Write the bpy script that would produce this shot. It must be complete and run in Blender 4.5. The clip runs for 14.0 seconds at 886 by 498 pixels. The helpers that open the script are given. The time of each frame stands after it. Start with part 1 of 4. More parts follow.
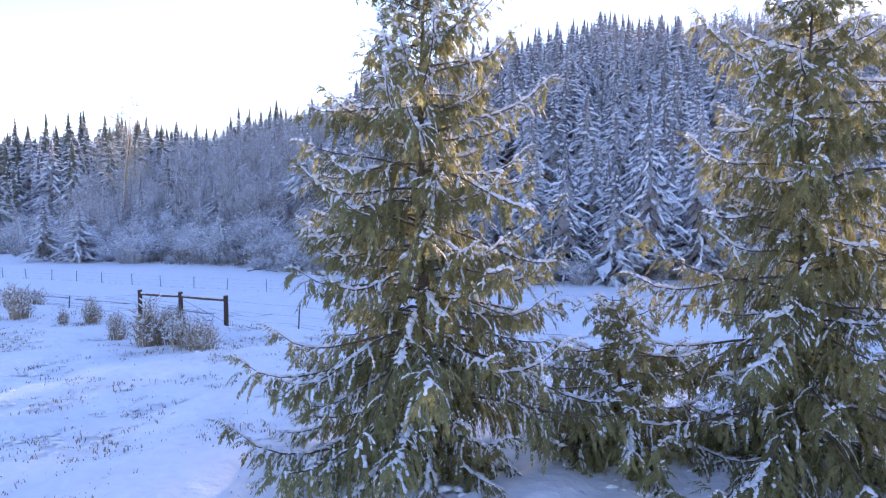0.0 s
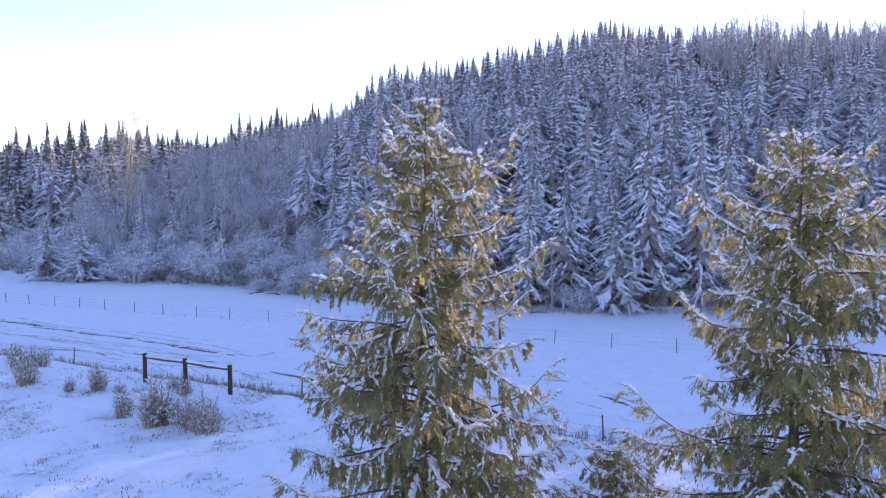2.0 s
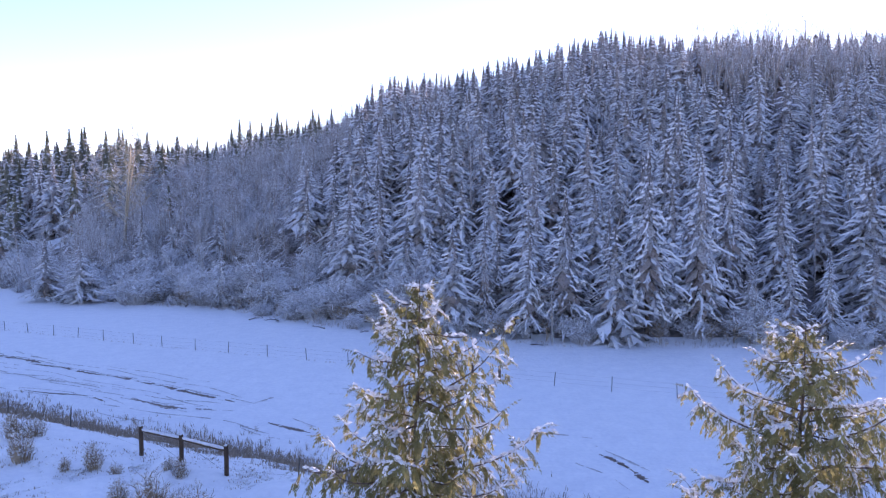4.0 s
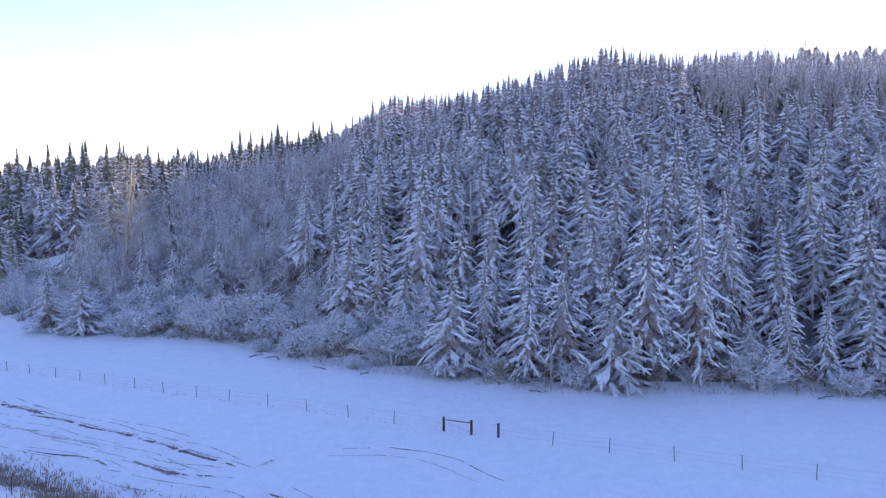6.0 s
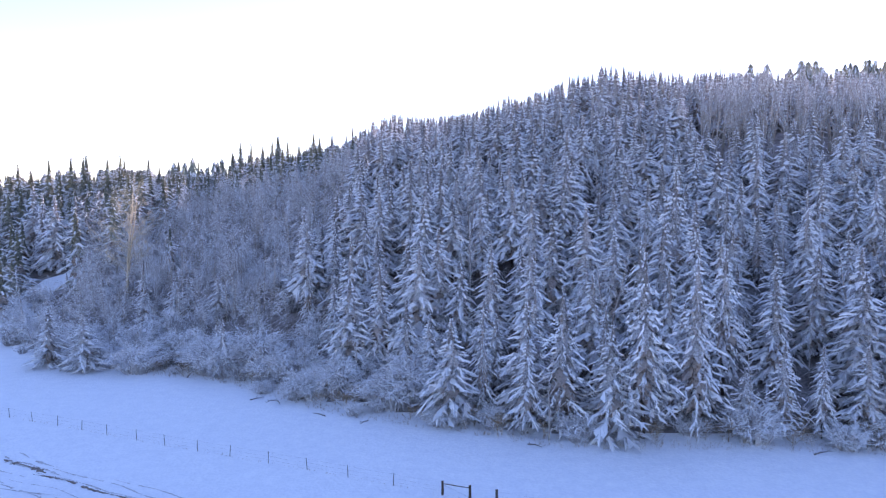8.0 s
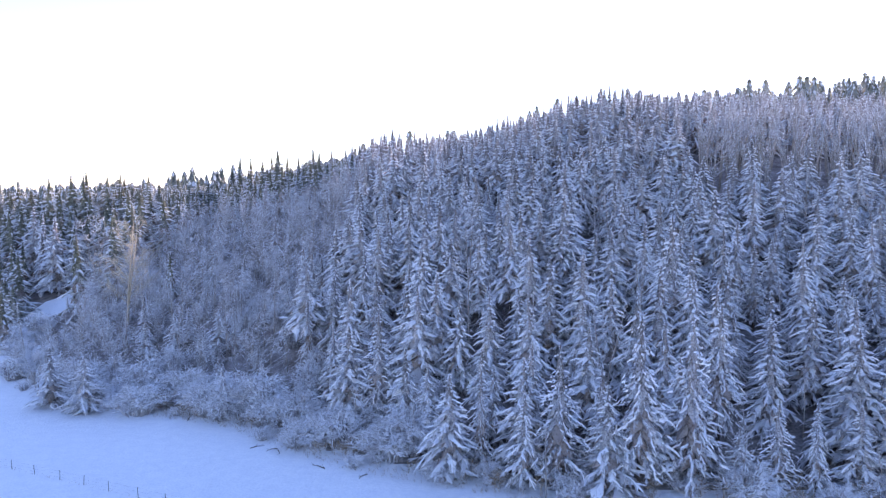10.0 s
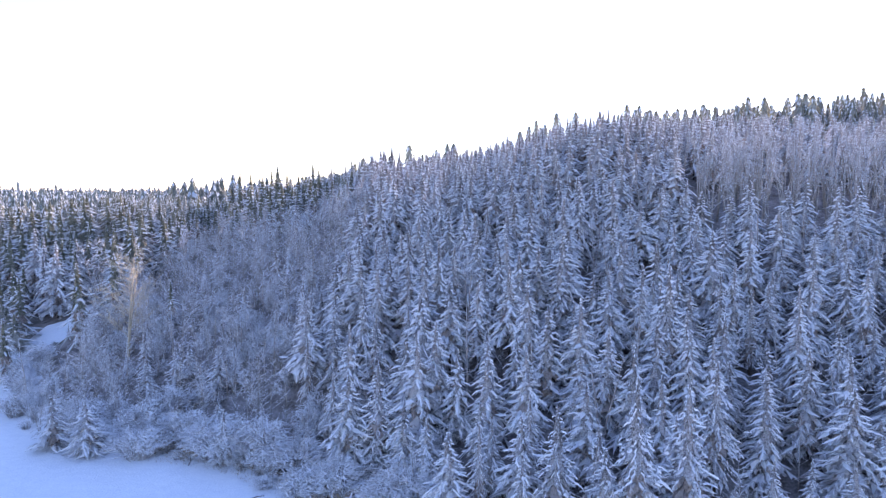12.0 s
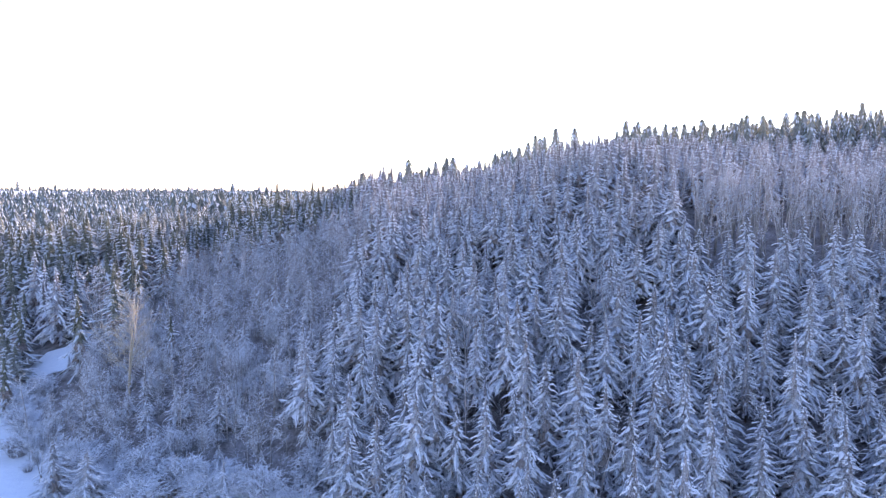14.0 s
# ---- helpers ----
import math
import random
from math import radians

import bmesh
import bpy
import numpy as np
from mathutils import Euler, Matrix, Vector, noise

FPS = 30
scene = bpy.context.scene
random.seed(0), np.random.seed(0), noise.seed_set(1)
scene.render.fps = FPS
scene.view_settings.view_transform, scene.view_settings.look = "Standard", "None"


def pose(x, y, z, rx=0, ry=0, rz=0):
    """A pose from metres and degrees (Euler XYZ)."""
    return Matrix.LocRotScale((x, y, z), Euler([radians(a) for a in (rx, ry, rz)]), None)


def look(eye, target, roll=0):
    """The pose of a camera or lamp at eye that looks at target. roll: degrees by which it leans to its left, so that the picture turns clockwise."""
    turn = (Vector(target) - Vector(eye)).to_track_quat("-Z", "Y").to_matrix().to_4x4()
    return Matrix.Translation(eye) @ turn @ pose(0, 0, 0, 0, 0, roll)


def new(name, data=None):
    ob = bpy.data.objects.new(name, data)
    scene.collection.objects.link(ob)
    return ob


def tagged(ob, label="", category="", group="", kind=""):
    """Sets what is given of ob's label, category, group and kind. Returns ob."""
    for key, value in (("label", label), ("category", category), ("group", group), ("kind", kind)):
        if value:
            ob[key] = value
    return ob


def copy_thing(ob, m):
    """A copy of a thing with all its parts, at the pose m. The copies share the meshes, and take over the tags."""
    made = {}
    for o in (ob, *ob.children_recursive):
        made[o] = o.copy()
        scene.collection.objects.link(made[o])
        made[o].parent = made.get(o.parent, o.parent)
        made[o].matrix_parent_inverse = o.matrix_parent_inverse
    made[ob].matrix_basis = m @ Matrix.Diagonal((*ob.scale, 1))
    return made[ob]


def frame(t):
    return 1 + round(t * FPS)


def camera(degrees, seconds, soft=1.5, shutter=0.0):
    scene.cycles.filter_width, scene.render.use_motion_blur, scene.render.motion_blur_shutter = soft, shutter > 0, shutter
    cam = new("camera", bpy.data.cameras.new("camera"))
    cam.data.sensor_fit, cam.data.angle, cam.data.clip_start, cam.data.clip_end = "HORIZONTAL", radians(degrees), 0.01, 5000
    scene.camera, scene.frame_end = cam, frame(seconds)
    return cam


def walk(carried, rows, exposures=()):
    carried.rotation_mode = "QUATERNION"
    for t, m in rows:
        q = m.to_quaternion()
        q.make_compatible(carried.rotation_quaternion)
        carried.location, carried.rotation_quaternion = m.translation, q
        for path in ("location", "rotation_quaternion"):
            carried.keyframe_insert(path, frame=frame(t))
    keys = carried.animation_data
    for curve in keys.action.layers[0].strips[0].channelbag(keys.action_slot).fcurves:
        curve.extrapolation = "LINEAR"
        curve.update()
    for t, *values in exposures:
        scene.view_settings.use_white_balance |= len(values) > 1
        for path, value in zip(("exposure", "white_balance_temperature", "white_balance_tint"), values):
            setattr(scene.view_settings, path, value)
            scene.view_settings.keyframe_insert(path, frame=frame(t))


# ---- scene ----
cam = camera(62.0, 14.0, 1.2)
METRES, EYE, TILT, LEAN, TURN = 40.0, 9.0, -3.2, 0.0, 0.0
ROWS = [
    (0.0, 0.0, 0.0, 0.0, 0.0, 0.0, 0.0),
    (0.5, 0.0006, -0.002, 0.0185, 0.02, -0.04, 0.04),
    (1.0, 0.0003, -0.0045, 0.0375, 0.05, -0.09, 0.07),
    (1.5, -0.0, -0.0076, 0.0575, 0.06, -0.13, 0.06),
    (2.0, -0.0001, -0.0105, 0.0785, 0.05, -0.19, 0.09),
    (2.5, 0.0005, -0.0106, 0.0994, 0.08, -0.26, 0.1),
    (3.0, 0.0012, -0.005, 0.1203, 0.1, -0.31, 0.1),
    (3.5, 0.0022, -0.0009, 0.1422, 0.11, -0.37, 0.13),
    (6.0, 0.0059, -0.0119, 0.2954, 0.15, -0.64, 0.1),
    (6.5, 0.0063, -0.0139, 0.3272, 0.16, -0.67, 0.09),
    (7.0, 0.0066, -0.0169, 0.3627, 0.18, -0.73, 0.08),
    (7.5, 0.0078, -0.0202, 0.4029, 0.18, -0.79, 0.07),
    (8.0, 0.0091, -0.0239, 0.4433, 0.18, -0.84, 0.06),
    (10.5, 0.014, -0.045, 0.6581, 0.14, -1.17, 0.03),
    (11.0, 0.0144, -0.0488, 0.7015, 0.14, -1.2, 0.0),
    (11.5, 0.016, -0.0521, 0.746, 0.15, -1.25, -0.01),
    (12.0, 0.016, -0.0572, 0.7928, 0.13, -1.3, -0.03),
    (12.5, 0.0169, -0.0614, 0.8404, 0.11, -1.34, -0.04),
    (13.0, 0.0191, -0.0644, 0.8894, 0.12, -1.4, -0.05),
    (13.5, 0.0201, -0.0676, 0.9414, 0.12, -1.5, -0.05),
    (14.0, 0.0198, -0.0702, 0.9948, 0.1, -1.61, -0.04),
]
walk(cam, [(t, pose(0, 0, EYE, TILT, LEAN, TURN) @ pose(METRES * x, METRES * y, METRES * z, 90 + pitch, roll, yaw)) for t, x, y, z, yaw, pitch, roll in ROWS],
     [(t, s, 6350, w) for t, s, w in ((0.0, 1.64, 37), (1.5, 1.46, 39), (3.0, 1.25, 42), (6.5, 1.33, 39), (8.0, 1.49, 37), (14.0, 1.64, 35))])

# ---- world and sun ----
SUN_AZ, SUN_EL = 27.0, 14.7      # degrees to the right of straight ahead, degrees up
world = bpy.data.worlds.new("winter_sky")
scene.world = world
world.use_nodes = True
wn = world.node_tree
sky = wn.nodes.new("ShaderNodeTexSky")
sky.sky_type, sky.sun_disc = "NISHITA", False
sky.sun_elevation, sky.sun_rotation = radians(SUN_EL), radians(SUN_AZ)
sky.air_density, sky.dust_density, sky.ozone_density = 0.92, 0.04, 2.6
wn.links.new(sky.outputs[0], wn.nodes["Background"].inputs[0])
wn.nodes["Background"].inputs[1].default_value = 0.15
sun_lamp = bpy.data.lights.new("sun", "SUN")
sun_lamp.energy, sun_lamp.angle, sun_lamp.color = 4.0, radians(0.5), (1.0, 0.9, 0.76)
sun = new("sun", sun_lamp)
to_sun = Vector((math.sin(radians(SUN_AZ)) * math.cos(radians(SUN_EL)), math.cos(radians(SUN_AZ)) * math.cos(radians(SUN_EL)), math.sin(radians(SUN_EL))))
sun.matrix_basis = look(to_sun * 50 + Vector((0, 0, 60)), Vector((0, 0, 60)))


# ---- materials ----
def material(name, dark, light, scale=3.0, rough=0.8, bump=0.0, fine=20.0, thin=0.0, per_tree=0.0, spec=0.3, reach=0.05, frost=0.0):
    """A matt surface whose colour drifts between dark and light at two scales; frost: share of snow caught on its upward faces."""
    m = bpy.data.materials.new(name)
    m.use_nodes = True
    nt = m.node_tree
    bsdf = nt.nodes["Principled BSDF"]
    bsdf.inputs["Roughness"].default_value = rough
    bsdf.inputs["Specular IOR Level"].default_value = spec
    geo = nt.nodes.new("ShaderNodeNewGeometry")
    big, small = nt.nodes.new("ShaderNodeTexNoise"), nt.nodes.new("ShaderNodeTexNoise")
    big.inputs["Scale"].default_value, small.inputs["Scale"].default_value = scale, fine
    big.inputs["Detail"].default_value = small.inputs["Detail"].default_value = 4
    for n in (big, small):
        nt.links.new(geo.outputs["Position"], n.inputs["Vector"])
    add = nt.nodes.new("ShaderNodeMath")
    add.operation = "ADD"
    nt.links.new(big.outputs[0], add.inputs[0])
    nt.links.new(small.outputs[0], add.inputs[1])
    half = nt.nodes.new("ShaderNodeMapRange")
    half.inputs["From Min"].default_value, half.inputs["From Max"].default_value = 0.65, 1.35
    nt.links.new(add.outputs[0], half.inputs["Value"])
    mix = nt.nodes.new("ShaderNodeMix")
    mix.data_type = "RGBA"
    mix.inputs["A"].default_value, mix.inputs["B"].default_value = (*dark, 1), (*light, 1)
    nt.links.new(half.outputs[0], mix.inputs["Factor"])
    colour = mix.outputs["Result"]
    if per_tree:
        info = nt.nodes.new("ShaderNodeObjectInfo")
        span = nt.nodes.new("ShaderNodeMapRange")
        span.inputs["To Min"].default_value, span.inputs["To Max"].default_value = 1 - per_tree, 1 + per_tree
        nt.links.new(info.outputs["Random"], span.inputs["Value"])
        hsv = nt.nodes.new("ShaderNodeHueSaturation")
        nt.links.new(span.outputs[0], hsv.inputs["Value"])
        nt.links.new(colour, hsv.inputs["Color"])
        colour = hsv.outputs[0]
    if frost:
        parts = nt.nodes.new("ShaderNodeSeparateXYZ")
        nt.links.new(geo.outputs["Normal"], parts.inputs[0])
        patchy = nt.nodes.new("ShaderNodeMath")
        patchy.operation = "MULTIPLY_ADD"
        patchy.inputs[1].default_value, patchy.inputs[2].default_value = 1.6, -0.8
        nt.links.new(small.outputs[0], patchy.inputs[0])
        lie = nt.nodes.new("ShaderNodeMath")
        lie.operation = "ADD"
        nt.links.new(parts.outputs["Z"], lie.inputs[0])
        nt.links.new(patchy.outputs[0], lie.inputs[1])
        cover = nt.nodes.new("ShaderNodeMapRange")
        cover.inputs["From Min"].default_value, cover.inputs["From Max"].default_value = 0.15, 0.6
        cover.inputs["To Max"].default_value = frost
        nt.links.new(lie.outputs[0], cover.inputs["Value"])
        rime = nt.nodes.new("ShaderNodeMix")
        rime.data_type = "RGBA"
        rime.inputs["B"].default_value = (0.87, 0.88, 0.90, 1)
        nt.links.new(cover.outputs[0], rime.inputs["Factor"])
        nt.links.new(colour, rime.inputs["A"])
        colour = rime.outputs["Result"]
    nt.links.new(colour, bsdf.inputs["Base Color"])
    if thin:
        through_light = nt.nodes.new("ShaderNodeBsdfTranslucent")
        blend = nt.nodes.new("ShaderNodeMixShader")
        blend.inputs[0].default_value = thin
        nt.links.new(colour, through_light.inputs["Color"])
        nt.links.new(bsdf.outputs[0], blend.inputs[1])
        nt.links.new(through_light.outputs[0], blend.inputs[2])
        nt.links.new(blend.outputs[0], nt.nodes["Material Output"].inputs["Surface"])
    if bump:
        b = nt.nodes.new("ShaderNodeBump")
        b.inputs["Strength"].default_value, b.inputs["Distance"].default_value = bump, reach
        nt.links.new(small.outputs[0], b.inputs["Height"])
        nt.links.new(b.outputs[0], bsdf.inputs["Normal"])
    return m


SNOW = material("fresh_snow", (0.78, 0.80, 0.83), (0.89, 0.90, 0.91), 0.8, 0.75, 0.6, 3.2, reach=0.16)
TREE_SNOW = material("snow_on_branches", (0.83, 0.85, 0.88), (0.92, 0.92, 0.93), 0.7, 0.8, 0.0, 5.0, thin=0.35)
NEEDLES = material("fir_needles", (0.125, 0.100, 0.088), (0.40, 0.37, 0.355), 0.5, 0.7, 0.0, 6.0, per_tree=0.3, thin=0.32, frost=0.52)
# olive-green needles, their lighter tone warmed to carry low sun in the colour
SUN_WARMED_OLIVE = material("sun_warmed_olive_needles", (0.10, 0.105, 0.068), (0.36, 0.34, 0.225), 0.4, 0.7, 0.0, 5.0, thin=0.5, frost=0.36, per_tree=0.25)
# bluish, low-contrast green: the haze of distance is painted into this colour
HAZED_NEEDLES = material("hazed_far_needles", (0.10, 0.12, 0.10), (0.25, 0.265, 0.21), 0.05, 0.8, 0.0, 1.0, thin=0.3, frost=0.22)
CEDAR = material("cedar_sprays", (0.13, 0.12, 0.045), (0.41, 0.37, 0.165), 1.2, 0.55, 0.0, 14.0, thin=0.52)
BARK = material("fir_bark", (0.045, 0.032, 0.025), (0.13, 0.09, 0.065), 1.5, 0.9, 0.3, 12.0)
INNER = material("brown_inner_boughs", (0.13, 0.085, 0.062), (0.34, 0.245, 0.19), 0.5, 0.85, 0.0, 4.0, thin=0.25, frost=0.25)
CEDAR_BARK = material("cedar_bark", (0.06, 0.045, 0.035), (0.17, 0.12, 0.09), 3.0, 0.9, 0.5, 25.0)
ALDER = material("alder_bark", (0.20, 0.17, 0.15), (0.50, 0.46, 0.42), 0.8, 0.85, 0.0, 5.0, frost=0.8)
TWIGS = material("frosted_twigs", (0.20, 0.18, 0.17), (0.62, 0.60, 0.60), 0.22, 0.85, 0.0, 2.5, frost=0.97)
# pale bark with warm sunlight mixed into its tan colour
SUN_TINTED_BARK = material("pale_sun_tinted_bark", (0.40, 0.33, 0.23), (0.68, 0.58, 0.43), 0.8, 0.8, 0.0, 6.0)
BRUSH = material("brown_brush", (0.20, 0.14, 0.09), (0.50, 0.39, 0.27), 1.5, 0.85, 0.0, 12.0)
DRY_GRASS = material("dry_grass", (0.20, 0.145, 0.10), (0.48, 0.38, 0.28), 0.8, 0.9, 0.0, 8.0)
WOOD = material("weathered_post", (0.035, 0.022, 0.015), (0.11, 0.07, 0.045), 2.0, 0.85, 0.4, 30.0)
RAIL = material("weathered_rail", (0.06, 0.04, 0.028), (0.16, 0.10, 0.065), 2.0, 0.85, 0.4, 30.0)
STEEL = material("rusty_steel", (0.05, 0.045, 0.04), (0.16, 0.13, 0.10), 3.0, 0.6, 0.0, 40.0)
WIRE = material("fence_wire", (0.10, 0.095, 0.09), (0.2, 0.19, 0.18), 3.0, 0.5, 0.0, 40.0)
LITTER = material("forest_litter", (0.10, 0.068, 0.05), (0.42, 0.39, 0.38), 0.35, 0.95, 0.3, 2.5)
SLUSH = material("trodden_slush", (0.28, 0.24, 0.21), (0.72, 0.72, 0.74), 0.9, 0.6, 0.3, 5.0)
MUD = material("wet_mud", (0.085, 0.055, 0.04), (0.28, 0.21, 0.17), 0.9, 0.6, 0.4, 7.0)


# ---- mesh helpers ----
def mesh_from(name, verts, faces, mats, index=None, smooth=False):
    me = bpy.data.meshes.new(name)
    me.from_pydata([tuple(v) for v in verts], [], faces)
    for m in mats:
        me.materials.append(m)
    if index is not None:
        me.polygons.foreach_set("material_index", index)
    if smooth:
        me.polygons.foreach_set("use_smooth", [True] * len(me.polygons))
    me.update()
    return me


def part(name, me, parent, label=""):
    ob = new(name, me)
    ob.parent = parent
    return tagged(ob, label)


class Soup:
    """Vertices and faces gathered for one mesh."""

    def __init__(self):
        self.v, self.f = [], []

    def face(self, *points):
        n = len(self.v)
        self.v.extend(points)
        self.f.append(tuple(range(n, n + len(points))))

    def tube(self, points, radii, sides=5, spin=0.0, cap=True):
        """A tapered tube along points."""
        rings = []
        for i, p in enumerate(points):
            a, b = points[max(i - 1, 0)], points[min(i + 1, len(points) - 1)]
            d = (b - a).normalized()
            u = d.cross(Vector((0, 0, 1)) if abs(d.z) < 0.9 else Vector((1, 0, 0))).normalized()
            w = d.cross(u)
            n = len(self.v)
            if radii[i] < 1e-4:
                self.v.append(p)
                rings.append([n] * sides)
                continue
            for k in range(sides):
                t = spin + k * math.tau / sides
                self.v.append(p + (u * math.cos(t) + w * math.sin(t)) * radii[i])
            rings.append(list(range(n, n + sides)))
        for r, s in zip(rings, rings[1:]):
            for k in range(sides):
                j = (k + 1) % sides
                if s[k] == s[j]:
                    self.f.append((r[k], r[j], s[k]))
                elif r[k] == r[j]:
                    self.f.append((r[k], s[j], s[k]))
                else:
                    self.f.append((r[k], r[j], s[j], s[k]))
        if cap and len(set(rings[-1])) > 1:
            self.f.append(tuple(rings[-1]))
        if cap and len(set(rings[0])) > 1:
            self.f.append(tuple(reversed(rings[0])))

    def blob(self, c, ax, ay, az, rng, rough=0.25):
        """A lumpy little heap of snow with half axes ax, ay, az."""
        n = len(self.v)
        self.v.append(c + az * rng.uniform(0.8, 1.15))
        for k in range(6):
            t = k * math.tau / 6
            q = rng.uniform(1 - rough, 1 + rough)
            self.v.append(c + ax * (math.cos(t) * q) + ay * (math.sin(t) * q) + az * rng.uniform(-0.1, 0.3))
        self.v.append(c - az * 0.5)
        for k in range(6):
            j = (k + 1) % 6
            self.f += [(n, n + 1 + k, n + 1 + j), (n + 7, n + 1 + j, n + 1 + k)]

    def mesh(self, name, *mats, smooth=False):
        return mesh_from(name, self.v, self.f, mats, smooth=smooth)


def ramp(a, b, v):
    t = np.clip((v - a) / (b - a), 0, 1)
    return t * t * (3 - 2 * t)


# ---- the ground: bank, pasture and wooded hill ----
EDGE_X = [-300, -114, -102, -79, -69, -50, -32, -19, -12, -2, 12, 40, 60, 150, 300]
EDGE_Y = [240, 180, 164, 133, 117, 109, 103, 92, 86, 81.5, 75, 74, 68, 60, 55]


def edge(x):
    """Where the wood begins, as seen across the pasture."""
    return np.interp(x, EDGE_X, EDGE_Y)


def waves(x, y, size, seed):
    """Soft rolling relief between about -1 and 1."""
    s = np.zeros_like(x, dtype=float)
    for k in range(4):
        a = seed * 1.7 + k * 2.4
        f = (1.0 + 0.45 * k) / size
        s = s + np.sin((x * math.cos(a) + y * math.sin(a)) * f * 2.1 + seed + 3 * k) / (1 + 0.5 * k)
    return s / 2.2


def height(x, y):
    x, y = np.asarray(x, float), np.asarray(y, float)
    s = y + 0.5 * x
    bank = 3.0 * (1 - ramp(26.0, 38.0, s)) + 0.10 * waves(x, y, 3.5, 2) * (1 - ramp(30, 40, s)) + 0.12 * waves(x, y, 9, 5) * (1 - ramp(34, 44, s))
    field = 1.0 + 0.10 * waves(x, y, 22, 1) * ramp(36, 60, s) + 0.015 * waves(x, y, 2.5, 3)
    d = np.maximum(0, y - np.interp(x, EDGE_X, EDGE_Y))
    steep = np.interp(x, [-190, -130, -100, -75, -52, -20, 0, 40, 75, 200], [0.16, 0.26, 0.24, 0.20, 0.215, 0.305, 0.36, 0.375, 0.38, 0.345])
    top = np.interp(x, [-120, -80, -60, 10, 45, 200], [62, 80, 105, 105, 130, 128])
    lift = np.where(d < 10, d * d / 20, d - 5)
    hill = steep * np.where(lift < top, lift, top + np.interp(x, [-40, 0, 100], [0.45, 0.2, 0.2]) * (lift - top) * np.exp(-np.maximum(0, lift - top) / 260))
    hill = hill * (1 - 0.55 * ramp(420, 800, y)) + 1.2 * waves(x, y, 26, 4) * ramp(8, 60, d)
    hill = hill + 2 * np.exp(-((x + 52) / 42) ** 2 - ((y - 292) / 42) ** 2) + 3 * ramp(-80, -100, x) * ramp(190, 240, y)
    hill = hill + 18 * np.exp(-((x - 205) / 75) ** 2 - ((y - 320) / 80) ** 2)
    far = ramp(380, 1300, np.hypot(x, y)) * (9 + 7 * waves(x, y, 420, 7))
    far = far + 5 * ramp(900, 1800, y)
    clearcut = 24 * np.exp(-((x + 900) / 260) ** 2 - ((y - 1600) / 300) ** 2)
    return field + bank + hill + far + clearcut


def hz(x, y):
    return float(height(x, y))


def spaced(a, b, c, d, fine, coarse):
    """Grid lines from a to d: fine between b and c, growing coarser outwards."""
    out, p, step = list(np.arange(b, c, fine)), c, fine
    while p < d:
        out.append(p)
        step = min(step * 1.07, coarse)
        p += step
    p, step = b, fine
    while p > a:
        step = min(step * 1.07, coarse)
        p -= step
        out.insert(0, p)
    return np.array(out)


gx, gy = spaced(-3500, -38, 24, 3500, 0.6, 100), spaced(-900, 8, 62, 4500, 0.6, 100)
GX, GY = np.meshgrid(gx, gy)
GZ = height(GX, GY) + 0.02 * np.random.default_rng(3).normal(size=GX.shape) * (np.abs(GX) < 60)
lumps = np.random.default_rng(8).normal(size=GX.shape)
lumps = (lumps + np.roll(lumps, 1, 0) + np.roll(lumps, 1, 1) + np.roll(lumps, -1, 0) + np.roll(lumps, -1, 1)) / 2.2
GZ = GZ + 0.075 * lumps * (1 - ramp(33, 38, GY + 0.5 * GX)) * (np.abs(GX) < 60) * (GY > -20)
nx, ny = len(gx), len(gy)
gv = np.stack([GX.ravel(), GY.ravel(), GZ.ravel()], 1)
i0 = (np.arange(ny - 1)[:, None] * nx + np.arange(nx - 1)[None, :]).ravel()
ground = new("ground", mesh_from("ground", gv.tolist(), np.stack([i0, i0 + 1, i0 + nx + 1, i0 + nx], 1).tolist(), [SNOW, LITTER], smooth=True))
mid_x, mid_y = (GX[:-1, :-1] + GX[1:, 1:]).ravel() / 2, (GY[:-1, :-1] + GY[1:, 1:]).ravel() / 2
wooded = (mid_y > edge(mid_x) + np.where(mid_x < -50, 11, 4)) & (((mid_x + 97.5) / 8) ** 2 + ((mid_y - 181) / 15) ** 2 > 1) & (((mid_x + 900) / 330) ** 2 + ((mid_y - 1560) / 330) ** 2 > 1)
ground.data.polygons.foreach_set("material_index", wooded.astype(np.int32))
tagged(ground, "snow-covered pasture, bank and hillside under a thin fresh snowfall", "ground", kind="structure")


